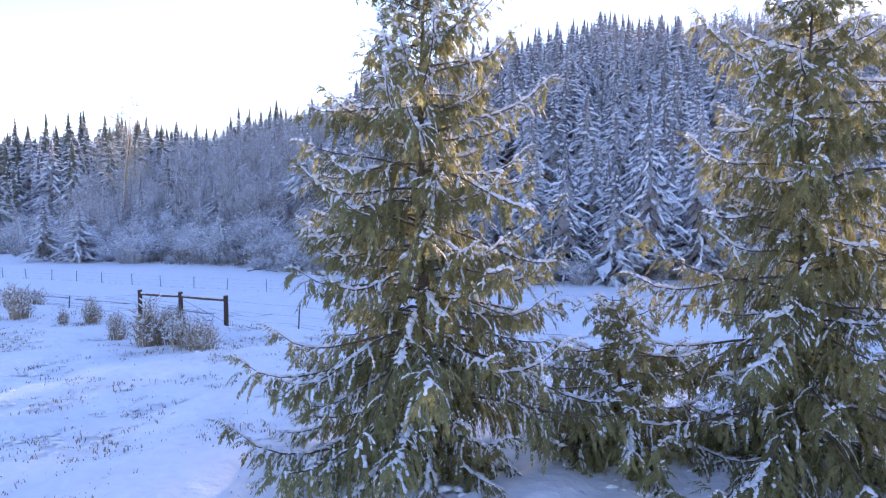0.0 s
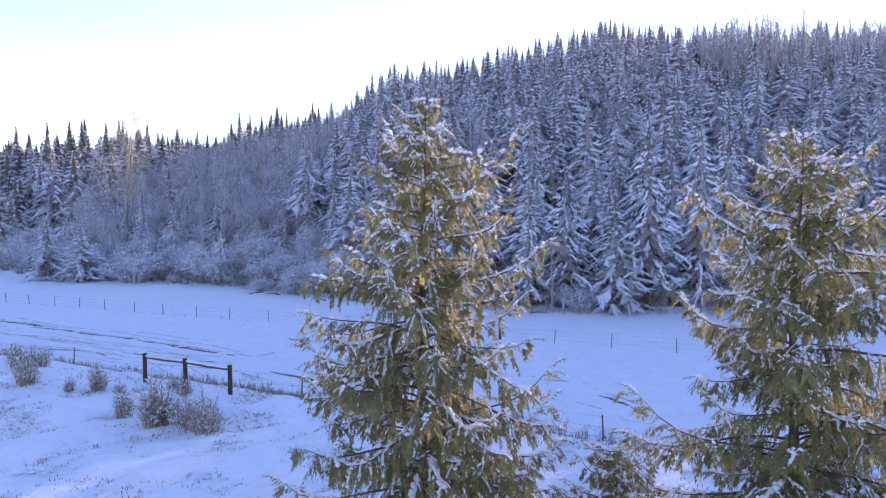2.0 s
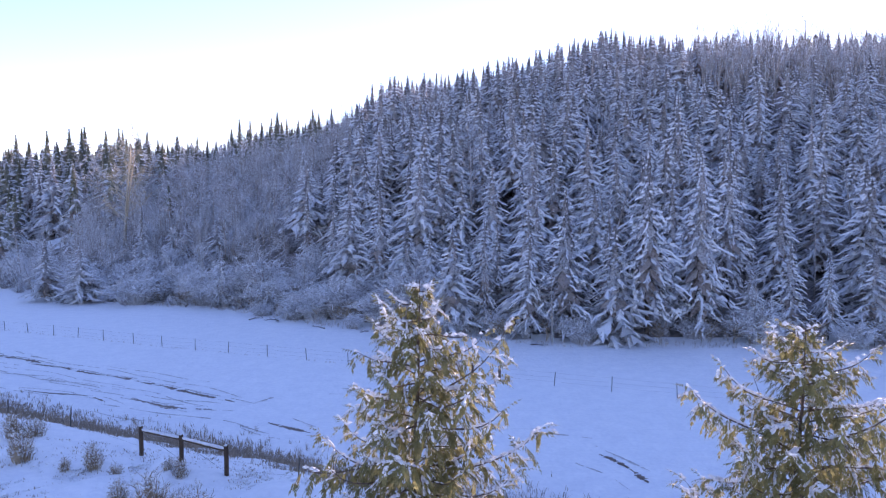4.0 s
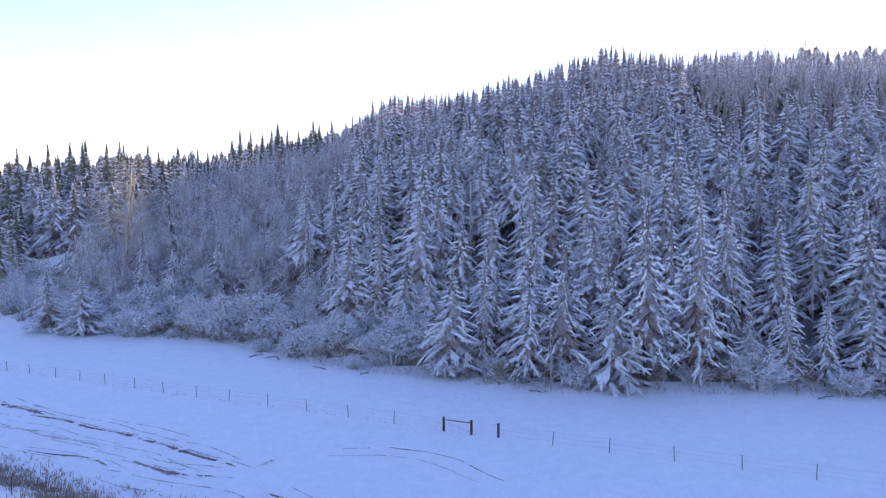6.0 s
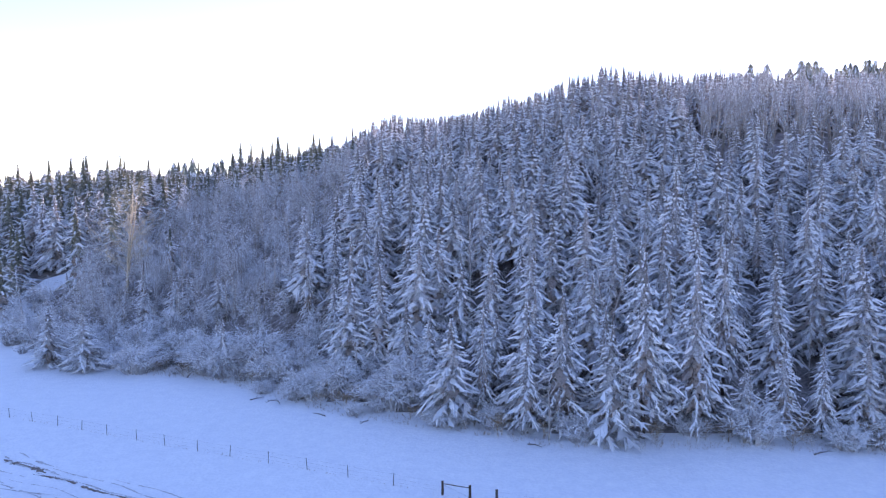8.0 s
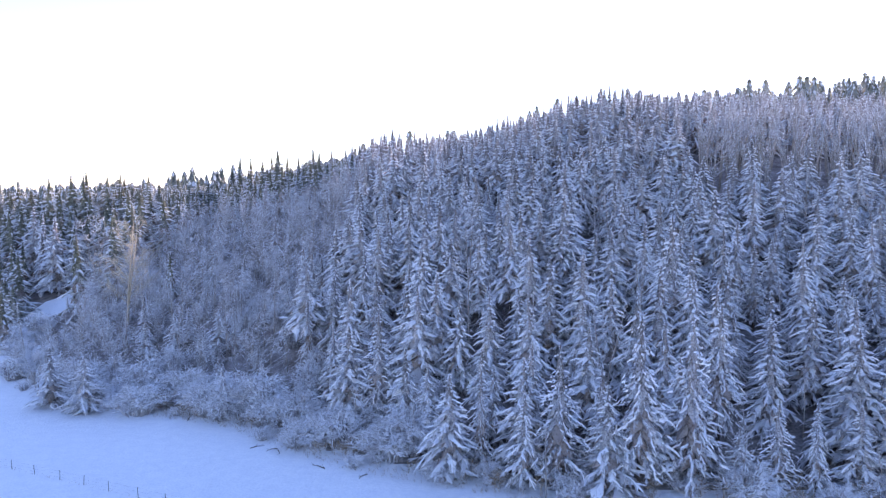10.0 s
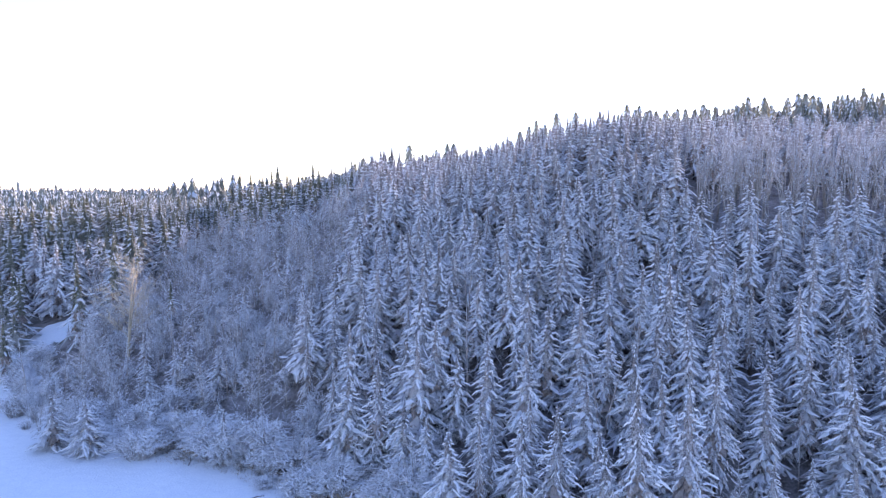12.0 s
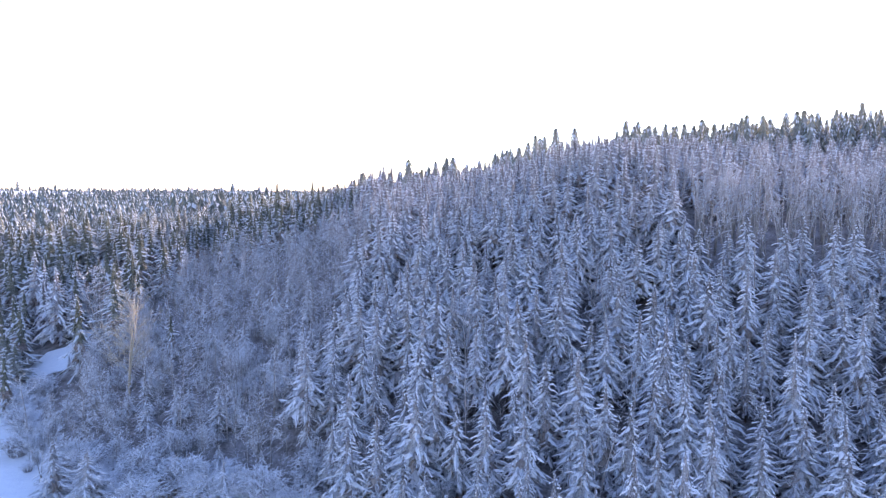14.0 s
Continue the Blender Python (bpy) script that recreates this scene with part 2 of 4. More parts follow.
# ---- trees ----
def snowy_conifer(seed, tall, wide, levels, per, joints, droop, snowy, bare=0.06, fine=0.009, slim=0.115, broken=0.14):
    """Trunk, needles, snow and brown inner boughs of one conifer: drooping, feathered boughs, each with a ragged tongue of snow on it."""
    rng = random.Random(seed)
    trunk, green, white, inner = Soup(), Soup(), Soup(), Soup()
    trunk.tube([Vector((0, 0, -0.6)), Vector((0.03, 0, tall * 0.45)), Vector((0, 0, tall * 0.8)), Vector((0, 0, tall))], [0.013 * tall, 0.0065 * tall, 0.0018 * tall, 0.0], 6)
    up = Vector((0, 0, 1))
    tiers = max(6, levels // 2)
    for k in range(tiers + 2):                # the dense, shaded inner foliage, in ragged skirts
        q0 = k / (tiers + 2)
        z0, z1 = tall * (bare + (1 - bare) * q0), tall * (bare + (1 - bare) * min(1.0, q0 + 2.0 / (tiers + 2)))
        a0 = rng.uniform(0, 6)
        apex = Vector((0, 0, z1))
        for j in range(6):
            a, b = a0 + j * math.tau / 6, a0 + (j + 1) * math.tau / 6
            ra = max(0.004 * tall, 0.6 * wide * (1 - q0) ** 1.05 * min(1.0, 0.5 + q0 * 2.6) * rng.uniform(0.75, 1.2))
            p1, p2 = Vector((math.cos(a) * ra * 0.7, math.sin(a) * ra * 0.7, z0 + 0.03 * tall)), Vector((math.cos(b) * ra * 0.7, math.sin(b) * ra * 0.7, z0 + 0.03 * tall))
            tip = Vector((math.cos((a + b) / 2) * ra, math.sin((a + b) / 2) * ra, z0 - 0.02 * tall * rng.random()))
            bulk = inner if q0 < 0.3 else green
            bulk.face(apex, p1, tip)
            bulk.face(apex, tip, p2)
    rows = [1 - (1 - (k + 0.5) / levels) ** 1.15 for k in range(levels)] + [0.90, 0.925, 0.95, 0.97, 0.985]
    for row, q in enumerate(rows):
        shape = 1.08 * (1 - q) ** 0.95 * min(1.0, 0.6 + q * 2.6)
        n = max(5, round(per * (1 - 0.4 * q)))
        a0 = rng.uniform(0, math.tau)
        for j in range(n):
            if broken > 0.2 and rng.random() < 0.22:
                continue
            a = a0 + j * math.tau / n + rng.uniform(-0.6, 0.6)
            z = tall * (bare + (1 - bare) * min(0.985, q + rng.uniform(-0.8, 0.8) / levels * (1 - q)))
            length = max(0.013 * tall, wide * shape * (rng.choice((0.6, 0.85, 1.0, 1.05, 1.15)) if q < 0.7 else 1.0) * rng.uniform(0.85, 1.15))
            out, side = Vector((math.cos(a), math.sin(a), 0)), Vector((-math.sin(a), math.cos(a), 0))
            rise = 0.2 + 0.3 * q + rng.uniform(-0.25, 0.25) * (1 - 0.7 * q)
            fall = droop * rng.uniform(0.5, 1.5) * (1 - 0.6 * q)
            bend = rng.uniform(-0.25, 0.25) * length
            spine = []
            for i in range(joints + 1):
                r = i / joints
                spine.append(Vector((0, 0, z)) + out * (length * (0.05 + 0.95 * r)) + side * (bend * r * r) + up * (length * (rise * r - (rise + fall) * r ** 1.6)))
            for i in range(1, joints + 1):
                spine[i] += (side * rng.uniform(-0.07, 0.07) + up * rng.uniform(-0.06, 0.06)) * length
            w = slim * length + fine * tall * (1 - 0.8 * q)
            first = rng.choice((0, 0, 1, 1, 2)) * joints // 5 if rng.random() < snowy else joints
            if q > 0.8 and rng.random() < 0.65:
                first = joints
            old = None
            for i in range(joints):
                p, s = spine[i], spine[i + 1]
                r = (i + 0.6) / joints
                full = w * (1.2 - abs(r - 0.45) * 1.3)
                for h in (-1, 1):
                    reach = full * rng.uniform(1.0, 2.0)
                    tip = s + side * (h * reach) + out * (0.45 * reach) - up * (rng.uniform(0.35, 0.85) * reach)
                    green.face(p, s, tip) if h > 0 else green.face(s, p, tip)
                    if i >= first and rng.random() < 0.45:
                        l = up * (0.008 * tall)
                        white.face(p.lerp(s, 0.45) + l, s + l, s.lerp(tip, 0.85) + l * 1.3)
                if i > first and rng.random() < broken:
                    old = None
                elif i >= first:
                    lift = up * (0.003 * tall)
                    row_now = []
                    for c, f in ((p, 1.0 if i > first else 0.5), (s, 1.0)):
                        k = full * f * rng.choice((0.4, 0.7, 1.0, 1.4))
                        row_now.append((c + side * (k * rng.uniform(0.3, 1.0)) - up * (k * rng.uniform(0.1, 0.6)) + out * (0.3 * k * rng.random()),
                                        c + up * (0.007 * tall) + lift,
                                        c - side * (k * rng.uniform(0.3, 1.0)) - up * (k * rng.uniform(0.1, 0.6)) + out * (0.3 * k * rng.random())))
                    if old:
                        row_now[0] = old
                    (l0, m0, r0), (l1, m1, r1) = row_now
                    white.face(m0, l0, l1, m1)
                    white.face(m0, m1, r1, r0)
                    old = row_now[1]
            e = spine[-1]
            tip = e + (spine[-1] - spine[-2]) * 0.8 - up * 0.04 * length
            green.face(e + side * w * 0.4, e - side * w * 0.4, tip)
            if old:
                white.face(old[1], old[0], tip + up * 0.006 * tall)
                white.face(old[1], tip + up * 0.006 * tall, old[2])
    return trunk, green, white, inner


def bare_tree(seed, tall, wide, limbs, twigs, fine, lean=0.75, thick=0.012, stems=1, twig=0.036, first=0.16):
    """Trunk with limbs, and the twigs, of a leafless tree."""
    rng = random.Random(seed)
    wood, fuzz = Soup(), Soup()
    up = Vector((0, 0, 1))
    for st in range(stems):
        sway = Vector((rng.uniform(-1, 1), rng.uniform(-1, 1), 0)) * (0.05 * tall * (1 if stems == 1 else 3))
        pts = [Vector((0, 0, -0.5)), sway * 0.4 + up * tall * 0.4, sway + up * tall * 0.75, sway * 1.3 + up * tall]
        wood.tube(pts, [thick * tall, thick * tall * 0.7, thick * tall * 0.35, 0.008], 5)
        for k in range(limbs):
            q = first + (0.98 - first) * (k + rng.random()) / limbs
            b = pts[1].lerp(pts[0], 1 - q / 0.4) if q < 0.4 else pts[1].lerp(pts[2], (q - 0.4) / 0.35) if q < 0.75 else pts[2].lerp(pts[3], (q - 0.75) / 0.25)
            a = rng.uniform(0, math.tau)
            out = Vector((math.cos(a), math.sin(a), 0))
            length = wide * (1.1 - 0.75 * q) * rng.uniform(0.7, 1.3)
            e = b + out * length + up * (length * lean * rng.uniform(0.6, 1.4))
            m = b.lerp(e, 0.5) - up * (0.08 * length)
            wood.tube([b, m, e], [thick * tall * 0.34 * (1.1 - q), thick * tall * 0.2 * (1.1 - q) + 0.012, 0.012], 3, cap=False)
            for i in range(twigs):
                f = 0.25 + 0.75 * (i + rng.random()) / twigs
                c = b.lerp(m, f * 2) if f < 0.5 else m.lerp(e, f * 2 - 1)
                d = (out * rng.uniform(0.1, 1) + Vector((rng.uniform(-1, 1), rng.uniform(-1, 1), rng.uniform(-0.1, 1.1)))).normalized()
                tl = length * rng.uniform(0.25, 0.5)
                g = c + d * tl
                fuzz.tube([c, g], [twig * 1.15, 0.0], 3, cap=False)
                for _ in range(fine):
                    c2 = c.lerp(g, rng.uniform(0.25, 0.95))
                    d2 = (d + Vector((rng.uniform(-1, 1), rng.uniform(-1, 1), rng.uniform(-0.6, 0.8))) * 0.9).normalized()
                    fuzz.tube([c2, c2 + d2 * tl * rng.uniform(0.3, 0.6)], [twig, 0.0], 3, cap=False)
    return wood, fuzz


def snow_bush(seed, tall, wide, stems, twigs):
    """A leafless bush bent under snow: arching stems, and snow along the upper side of every twig."""
    rng = random.Random(seed)
    wood, white = Soup(), Soup()
    up = Vector((0, 0, 1))
    for _ in range(stems):
        a = rng.uniform(0, math.tau)
        out = Vector((math.cos(a), math.sin(a), 0))
        r = wide * math.sqrt(rng.uniform(0.05, 1.0))
        h = tall * math.sqrt(max(0.08, 1 - (r / (wide * 1.1)) ** 2)) * rng.uniform(0.75, 1.1)
        b = out * (0.25 * r)
        m = out * (0.55 * r) + up * (0.75 * h)
        e = out * r + up * h
        wood.tube([b - up * 0.3, m, e], [0.05, 0.03, 0.0], 3, cap=False)
        for i in range(twigs):
            c = m.lerp(e, (i + rng.random()) / twigs) if rng.random() < 0.75 else b.lerp(m, rng.uniform(0.4, 1))
            d = (out * 0.6 + Vector((rng.uniform(-1, 1), rng.uniform(-1, 1), rng.uniform(-0.5, 0.5)))).normalized()
            g = c + d * rng.uniform(0.3, 0.75) * (0.35 + 0.2 * tall)
            wood.tube([c, g], [0.02, 0.0], 3, cap=False)
            if rng.random() < 0.95:
                s = d.cross(up).normalized() * rng.uniform(0.015, 0.05)
                l = up * 0.045
                white.face(c + l, c.lerp(g, 0.6) + s + l * 0.6, g + l, c.lerp(g, 0.6) - s + l * 0.6)
    return wood, white


def far_conifer(seed, rows, sides):
    """A distant conifer, one high: ragged skirts of needles with snow on their shoulders."""
    rng = random.Random(seed)
    green, white = Soup(), Soup()
    for k in range(rows):
        q0, q1 = k / rows, min(1.0, (k + 1.7) / rows)
        r = 0.21 * (1 - q0) ** 0.9 * rng.uniform(0.85, 1.15) + 0.012
        a0 = rng.uniform(0, 6)
        apex = Vector((0, 0, q1))
        for j in range(sides):
            a, b = a0 + j * math.tau / sides, a0 + (j + 0.95) * math.tau / sides
            c = (a + b) / 2
            ra = r * rng.uniform(0.75, 1.2)
            p1, p2 = Vector((math.cos(a) * ra * 0.7, math.sin(a) * ra * 0.7, q0 + 0.045)), Vector((math.cos(b) * ra * 0.7, math.sin(b) * ra * 0.7, q0 + 0.045))
            tip = Vector((math.cos(c) * ra, math.sin(c) * ra, q0 - 0.02))
            green.face(apex, p1, tip)
            green.face(apex, tip, p2)
            if rng.random() < 0.36:
                o = Vector((math.cos(c), math.sin(c), 0.8)) * 0.008
                f = rng.uniform(0.75, 0.95)
                white.face(apex.lerp(p1, 0.35) + o, apex.lerp(p1, f) + o, apex.lerp(tip, f) + o * 1.2, apex.lerp(p2, f * 0.9) + o)
    return green, white


class Stand:
    """Many trees joined into one mesh out of a few shared shapes."""

    def __init__(self):
        self.v, self.t, self.m, self.n = [], [], [], 0

    def shape(self, soups):
        v, tri, mat, n = [], [], [], 0
        for i, s in enumerate(soups):
            v += [tuple(p) for p in s.v]
            for f in s.f:
                for k in range(1, len(f) - 1):
                    tri.append((f[0] + n, f[k] + n, f[k + 1] + n))
                    mat.append(i)
            n += len(s.v)
        return np.array(v), np.array(tri), np.array(mat)

    def add(self, shape, x, y, z, scale, turn, squash=1.0):
        v, tri, mat = shape
        c, s = math.cos(turn) * scale * squash, math.sin(turn) * scale * squash
        w = np.empty_like(v)
        w[:, 0], w[:, 1], w[:, 2] = v[:, 0] * c - v[:, 1] * s + x, v[:, 0] * s + v[:, 1] * c + y, v[:, 2] * scale + z
        self.v.append(w)
        self.t.append(tri + self.n)
        self.m.append(mat)
        self.n += len(v)

    def build(self, name, mats):
        v, t, m = np.concatenate(self.v), np.concatenate(self.t), np.concatenate(self.m)
        me = bpy.data.meshes.new(name)
        me.vertices.add(len(v))
        me.vertices.foreach_set("co", v.astype(np.float32).ravel())
        me.loops.add(len(t) * 3)
        me.loops.foreach_set("vertex_index", t.astype(np.int32).ravel())
        me.polygons.add(len(t))
        me.polygons.foreach_set("loop_start", np.arange(0, len(t) * 3, 3, dtype=np.int32))
        for k in mats:
            me.materials.append(k)
        me.polygons.foreach_set("material_index", m.astype(np.int32))
        me.update(calc_edges=True)
        return new(name, me)


def place(x, y, scale=1.0, turn=0.0, squash=1.0, sink=0.0, lean=0.0):
    m = pose(x, y, hz(x, y) - sink, lean, 0, math.degrees(turn))
    return m @ Matrix.Diagonal((scale * squash, scale * squash, scale, 1))


def thing(name, soups, label, category, group=""):
    """An Empty with one mesh for each named part; soups holds (part, soup, material, smooth)."""
    root = new(name)
    root.empty_display_size = 0.3
    for pn, soup, mat, smooth in soups:
        p = part(pn, soup.mesh(name + "_" + pn, mat, smooth=smooth), root)
        if pn in ("snow_load", "twigwork", "limbwork"):
            tagged(p, kind="stuff")
    return tagged(root, label, category, group)


class Kind:
    """Shapes of one kind of thing: the first use of each is built, the later ones are copies."""

    def __init__(self, builders):
        self.builders, self.made = builders, {}

    def put(self, i, m):
        i %= len(self.builders)
        if i in self.made:
            s = self.made[i].scale
            return copy_thing(self.made[i], m @ Matrix.Diagonal((1 / s[0], 1 / s[1], 1 / s[2], 1)))
        ob = self.made[i] = self.builders[i]()
        ob.matrix_basis = m
        return ob


FIR_FORMS = [snowy_conifer(10 + i, 10.0, w, lv + 6, pr, 4, dr, sn - 0.12, (0.05, 0.14, 0.05, 0.2, 0.1, 0.26)[i], 0.012) for i, (w, lv, pr, dr, sn) in enumerate((
    (2.5, 15, 7, 0.40, 0.95), (2.1, 16, 7, 0.60, 0.97), (2.9, 14, 8, 0.36, 0.93), (1.9, 16, 6, 0.7, 0.97), (2.5, 15, 7, 0.52, 0.95), (2.3, 15, 7, 0.45, 0.96)))]
EDGE_FORMS = [snowy_conifer(20 + i, 10.0, w, 24, 14, 7, dr, 0.8, b, 0.0042, 0.036, 0.34) for i, (w, dr, b) in enumerate(((2.2, 0.38, 0.12), (1.9, 0.5, 0.2), (2.6, 0.34, 0.08), (1.6, 0.6, 0.12)))]
EDGE_WORDS = ["broad snow-laden fir at the edge of the pasture", "snowy fir with drooping boughs at the wood's edge", "wide low-branched fir under fresh snow", "slender fir plastered with snow at the wood's edge"]
edge_firs = Kind([lambda i=i: thing("fir_tree", [("trunk", EDGE_FORMS[i][0], BARK, True), ("crown", EDGE_FORMS[i][1], NEEDLES, False), ("snow_load", EDGE_FORMS[i][2], TREE_SNOW, False), ("inner_foliage", EDGE_FORMS[i][3], INNER, False)],
                                    EDGE_WORDS[i], "fir tree", "firs at the wood's edge") for i in range(4)])
FIR_WORDS = ["broad snow-laden fir on the wooded hillside", "slim snow-laden spruce with drooping boughs", "wide young fir dusted with fresh snow",
             "narrow spruce heavily plastered with snow", "snow-laden fir with hanging boughs", "full snowy fir standing in the wood"]
firs = Kind([lambda i=i: thing("fir_tree", [("trunk", FIR_FORMS[i][0], BARK, True), ("crown", FIR_FORMS[i][1], NEEDLES, False), ("snow_load", FIR_FORMS[i][2], TREE_SNOW, False), ("inner_foliage", FIR_FORMS[i][3], INNER, False)],
                               FIR_WORDS[i], "fir tree", "firs on the hillside") for i in range(6)])
ALDER_FORMS = [bare_tree(40 + i, 10.0, 2.5, 19, 5, 3, 0.8, 0.0095, 1, 0.036, 0.16) for i in range(4)]
alders = Kind([lambda i=i: thing("alder_tree", [("trunk", ALDER_FORMS[i][0], ALDER, True), ("crown", ALDER_FORMS[i][1], TWIGS, False)],
                                 "slender leafless alder with frosted grey twigs", "alder tree", "bare alders on the slope") for i in range(4)])
BUSH_FORMS = [snow_bush(60 + i, 1.0 * h, w, 95, 10) for i, (h, w) in enumerate(((2.9, 2.0), (2.3, 2.3), (3.4, 1.9)))]
bushes = Kind([lambda i=i: thing("snowy_bush", [("twigwork", BUSH_FORMS[i][0], TWIGS, False), ("snow_load", BUSH_FORMS[i][1], TREE_SNOW, False)],
                                 "rounded leafless bush bowed under fresh snow", "bush", "snowy bushes at the wood's edge") for i in range(3)])

# firs that stand out at the wood's edge and on the slope: x, y, top above the sea of the pasture
NOTED = [(-21.4, 116.5, 17.5, 3), (13.2, 79.8, 17.2, 2), (17.9, 80.0, 14.9, 0), (-56, 137, 15.6, 3), (-8.4, 98.0, 17.6, 2), (21.3, 76.8, 21, 1), (27.3, 78.2, 20.2, 4),
         (33.1, 85.8, 20.7, 1), (36.7, 78.0, 11.5, 2), (-10.1, 113.8, 21.6, 4), (-5.2, 117, 22.5, 5), (-1.6, 90.7, 12.3, 3), (4.7, 84.0, 13.9, 3), (11.2, 88.5, 15.8, 1),
         (-59.8, 110.5, 10.3, 0), (-53.4, 108.0, 9.5, 2), (-48.4, 132, 12.6, 3), (-39.3, 127.9, 13.5, 1), (-36.6, 128.5, 11.5, 0), (-25.3, 133.9, 25.0, 3), (47, 110, 26, 4),
         (51.8, 105, 27.8, 1), (42.6, 111, 28.5, 5), (32.7, 104, 30.5, 0)]
taken = []
for x, y, top, form in NOTED:
    tall = top - hz(x, y)
    (edge_firs if tall > 10 else firs).put(form, place(x, y, tall / 10, x * 3.1, 1.05 if tall > 10 else 1.45))
    taken.append((x, y, 3.2))
# firs whose crowns make the skyline, and those round the far clearing: x, y, top
CREST_FORMS = [snowy_conifer(170 + i, 10.0, w, 17, 8, 3, dr, sn, 0.05, 0.013) for i, (w, dr, sn) in enumerate(((2.3, 0.35, 0.6), (2.0, 0.45, 0.65), (2.6, 0.3, 0.6)))]
olive_firs = Kind([lambda i=i: thing("fir_tree", [("trunk", CREST_FORMS[i][0], BARK, True), ("crown", CREST_FORMS[i][1], SUN_WARMED_OLIVE, False), ("snow_load", CREST_FORMS[i][2], TREE_SNOW, False), ("inner_foliage", CREST_FORMS[i][3], INNER, False)],
                                     "tall olive-green fir lightly dusted with snow", "fir tree", "tall firs beyond the alder grove") for i in range(3)])
crest_firs = Kind([lambda i=i: thing("fir_tree", [("trunk", CREST_FORMS[i][0], BARK, True), ("crown", CREST_FORMS[i][1], NEEDLES, False), ("snow_load", CREST_FORMS[i][2], TREE_SNOW, False), ("inner_foliage", CREST_FORMS[i][3], INNER, False)],
                                     "slim snow-dusted fir on the crest of the hill", "fir tree", "firs on the crest") for i in range(3)])
FAR_SIDE = [(-136, 236, 37), (-133, 238, 35), (-125, 234, 38), (-120, 238, 39), (-115, 236, 39), (-117, 242, 40), (-111, 244, 39), (-108, 247, 40), (-105, 243, 39), (-99, 248, 39),
            (-97, 252, 37), (-94, 262, 39), (-91, 264, 37), (-89, 268, 39), (-86, 270, 38), (-84, 274, 38), (-80, 280, 43), (-78, 284, 47), (-75, 288, 47), (-70, 286, 46),
            (-67, 289, 48), (-64, 286, 50), (-61, 289, 48), (-56, 286, 47), (-50, 284, 51), (-47, 280, 49), (-40, 265, 49), (-38, 288, 51), (-36, 292, 54), (-32, 290, 53)]
CREST = [(-26, 275, 55), (-18, 262, 56), (-15, 256, 55), (-10, 258, 55), (-6, 263, 55), (3, 254, 55), (8, 248, 55), (11, 244, 55), (17, 233, 57), (20, 230, 58),
         (24, 232, 57), (28, 230, 59), (31, 231, 60), (34, 229, 61), (36, 227, 62), (38, 226, 63), (40, 223, 63), (43, 216, 62), (44, 209, 63), (46, 206, 63),
         (49, 204, 62), (55, 210, 62), (60, 214, 63), (69, 226, 64), (73, 232, 65), (80, 238, 66), (84, 236, 66), (86, 233, 66), (88, 231, 65), (93, 230, 65)]
CLEARING = [(-109.3, 200, 23.5), (-103, 195, 27.4), (-100, 197.5, 21), (-97, 201, 18), (-112, 206, 28), (-92, 200, 14), (-118, 212, 30), (-106, 212, 27), (-86, 176, 11), (-88, 171, 9.5)]
# wide firs standing in for a sunlit round crown; the olive carries the sun
EDGE_OLIVE = [(-99, 168, 12.5), (-103, 172, 14), (-101.5, 165, 10)]
OUTLINE = sorted((x / y, (top - 27) / y) for x, y, top in FAR_SIDE + CREST)


def skyline(x, y):
    """The height that trees at x, y may reach without standing over the wood's outline."""
    return 27 + y * (float(np.interp(x / y, [p[0] for p in OUTLINE], [p[1] for p in OUTLINE])) - (0.012 if x / y < -0.12 else 0.001))


for k, (x, y, top) in enumerate(FAR_SIDE + CREST + CLEARING):
    kind = olive_firs if k < 26 else crest_firs if k < 60 else firs
    kind.put(k * 7 % 5, place(x, y, (top + (0.6 if k < 60 else 0) - hz(x, y)) / 10, k * 2.3, (0.85, 1.0, 0.92, 1.1)[k % 4] * (1.35 if k < 26 else 1.0)))
    taken.append((x, y, 2.4 if k < 60 else 3.4))
for k, (x, y, top) in enumerate(EDGE_OLIVE):
    olive_firs.put(2, place(x, y, (top - hz(x, y)) / 10, k * 2.3, 1.7))
    taken.append((x, y, 3.0))
# the big bare cottonwood at the end of the alder grove
COTTON = bare_tree(77, 24.0, 6.5, 17, 6, 3, 1.0, 0.011, 3, 0.05, 0.25)
cottonwood = thing("cottonwood_tree", [("trunk", COTTON[0], SUN_TINTED_BARK, True), ("crown", COTTON[1], SUN_TINTED_BARK, False)], "tall forked leafless cottonwood with pale limbs coloured as if sunlit", "tree")
cottonwood.matrix_basis = place(-62.5, 144, 0.95)
taken.append((-62.5, 144, 4))

for k, (x, y, tall) in enumerate(((4, 106, 15), (57.5, 157, 17), (34.5, 80.5, 8.5), (47, 79.5, 9), (-3, 88.5, 8), (-11, 92, 7.5), (-25, 103, 8), (-77, 134, 13))):
    alders.put(k, place(x, y, tall / 10, k * 1.9, 1.35))
    taken.append((x, y, 2.6))

# the wood, tree by tree on a jittered grid
rng = random.Random(5)
mid_firs, left_firs, mid_alders, count = Stand(), Stand(), Stand(), {"fir": 24, "alder": 8}
MID_FORMS = [mid_firs.shape(snowy_conifer(110 + i, 10.0, w * 1.25, 14, 6, 3, dr, 0.88)) for i, (w, dr) in enumerate(((2.0, 0.5), (1.7, 0.65), (2.2, 0.42), (1.6, 0.6)))]
BACK_FORMS = [mid_firs.shape(snowy_conifer(120 + i, 10.0, w * 1.2, 12, 6, 2, dr * 0.8, 0.75, 0.1, 0.012)) for i, (w, dr) in enumerate(((2.0, 0.5), (1.7, 0.65), (2.2, 0.42)))]
RIDGE_FORMS = [mid_firs.shape(far_conifer(150 + i, 11, 8)) for i in range(4)]
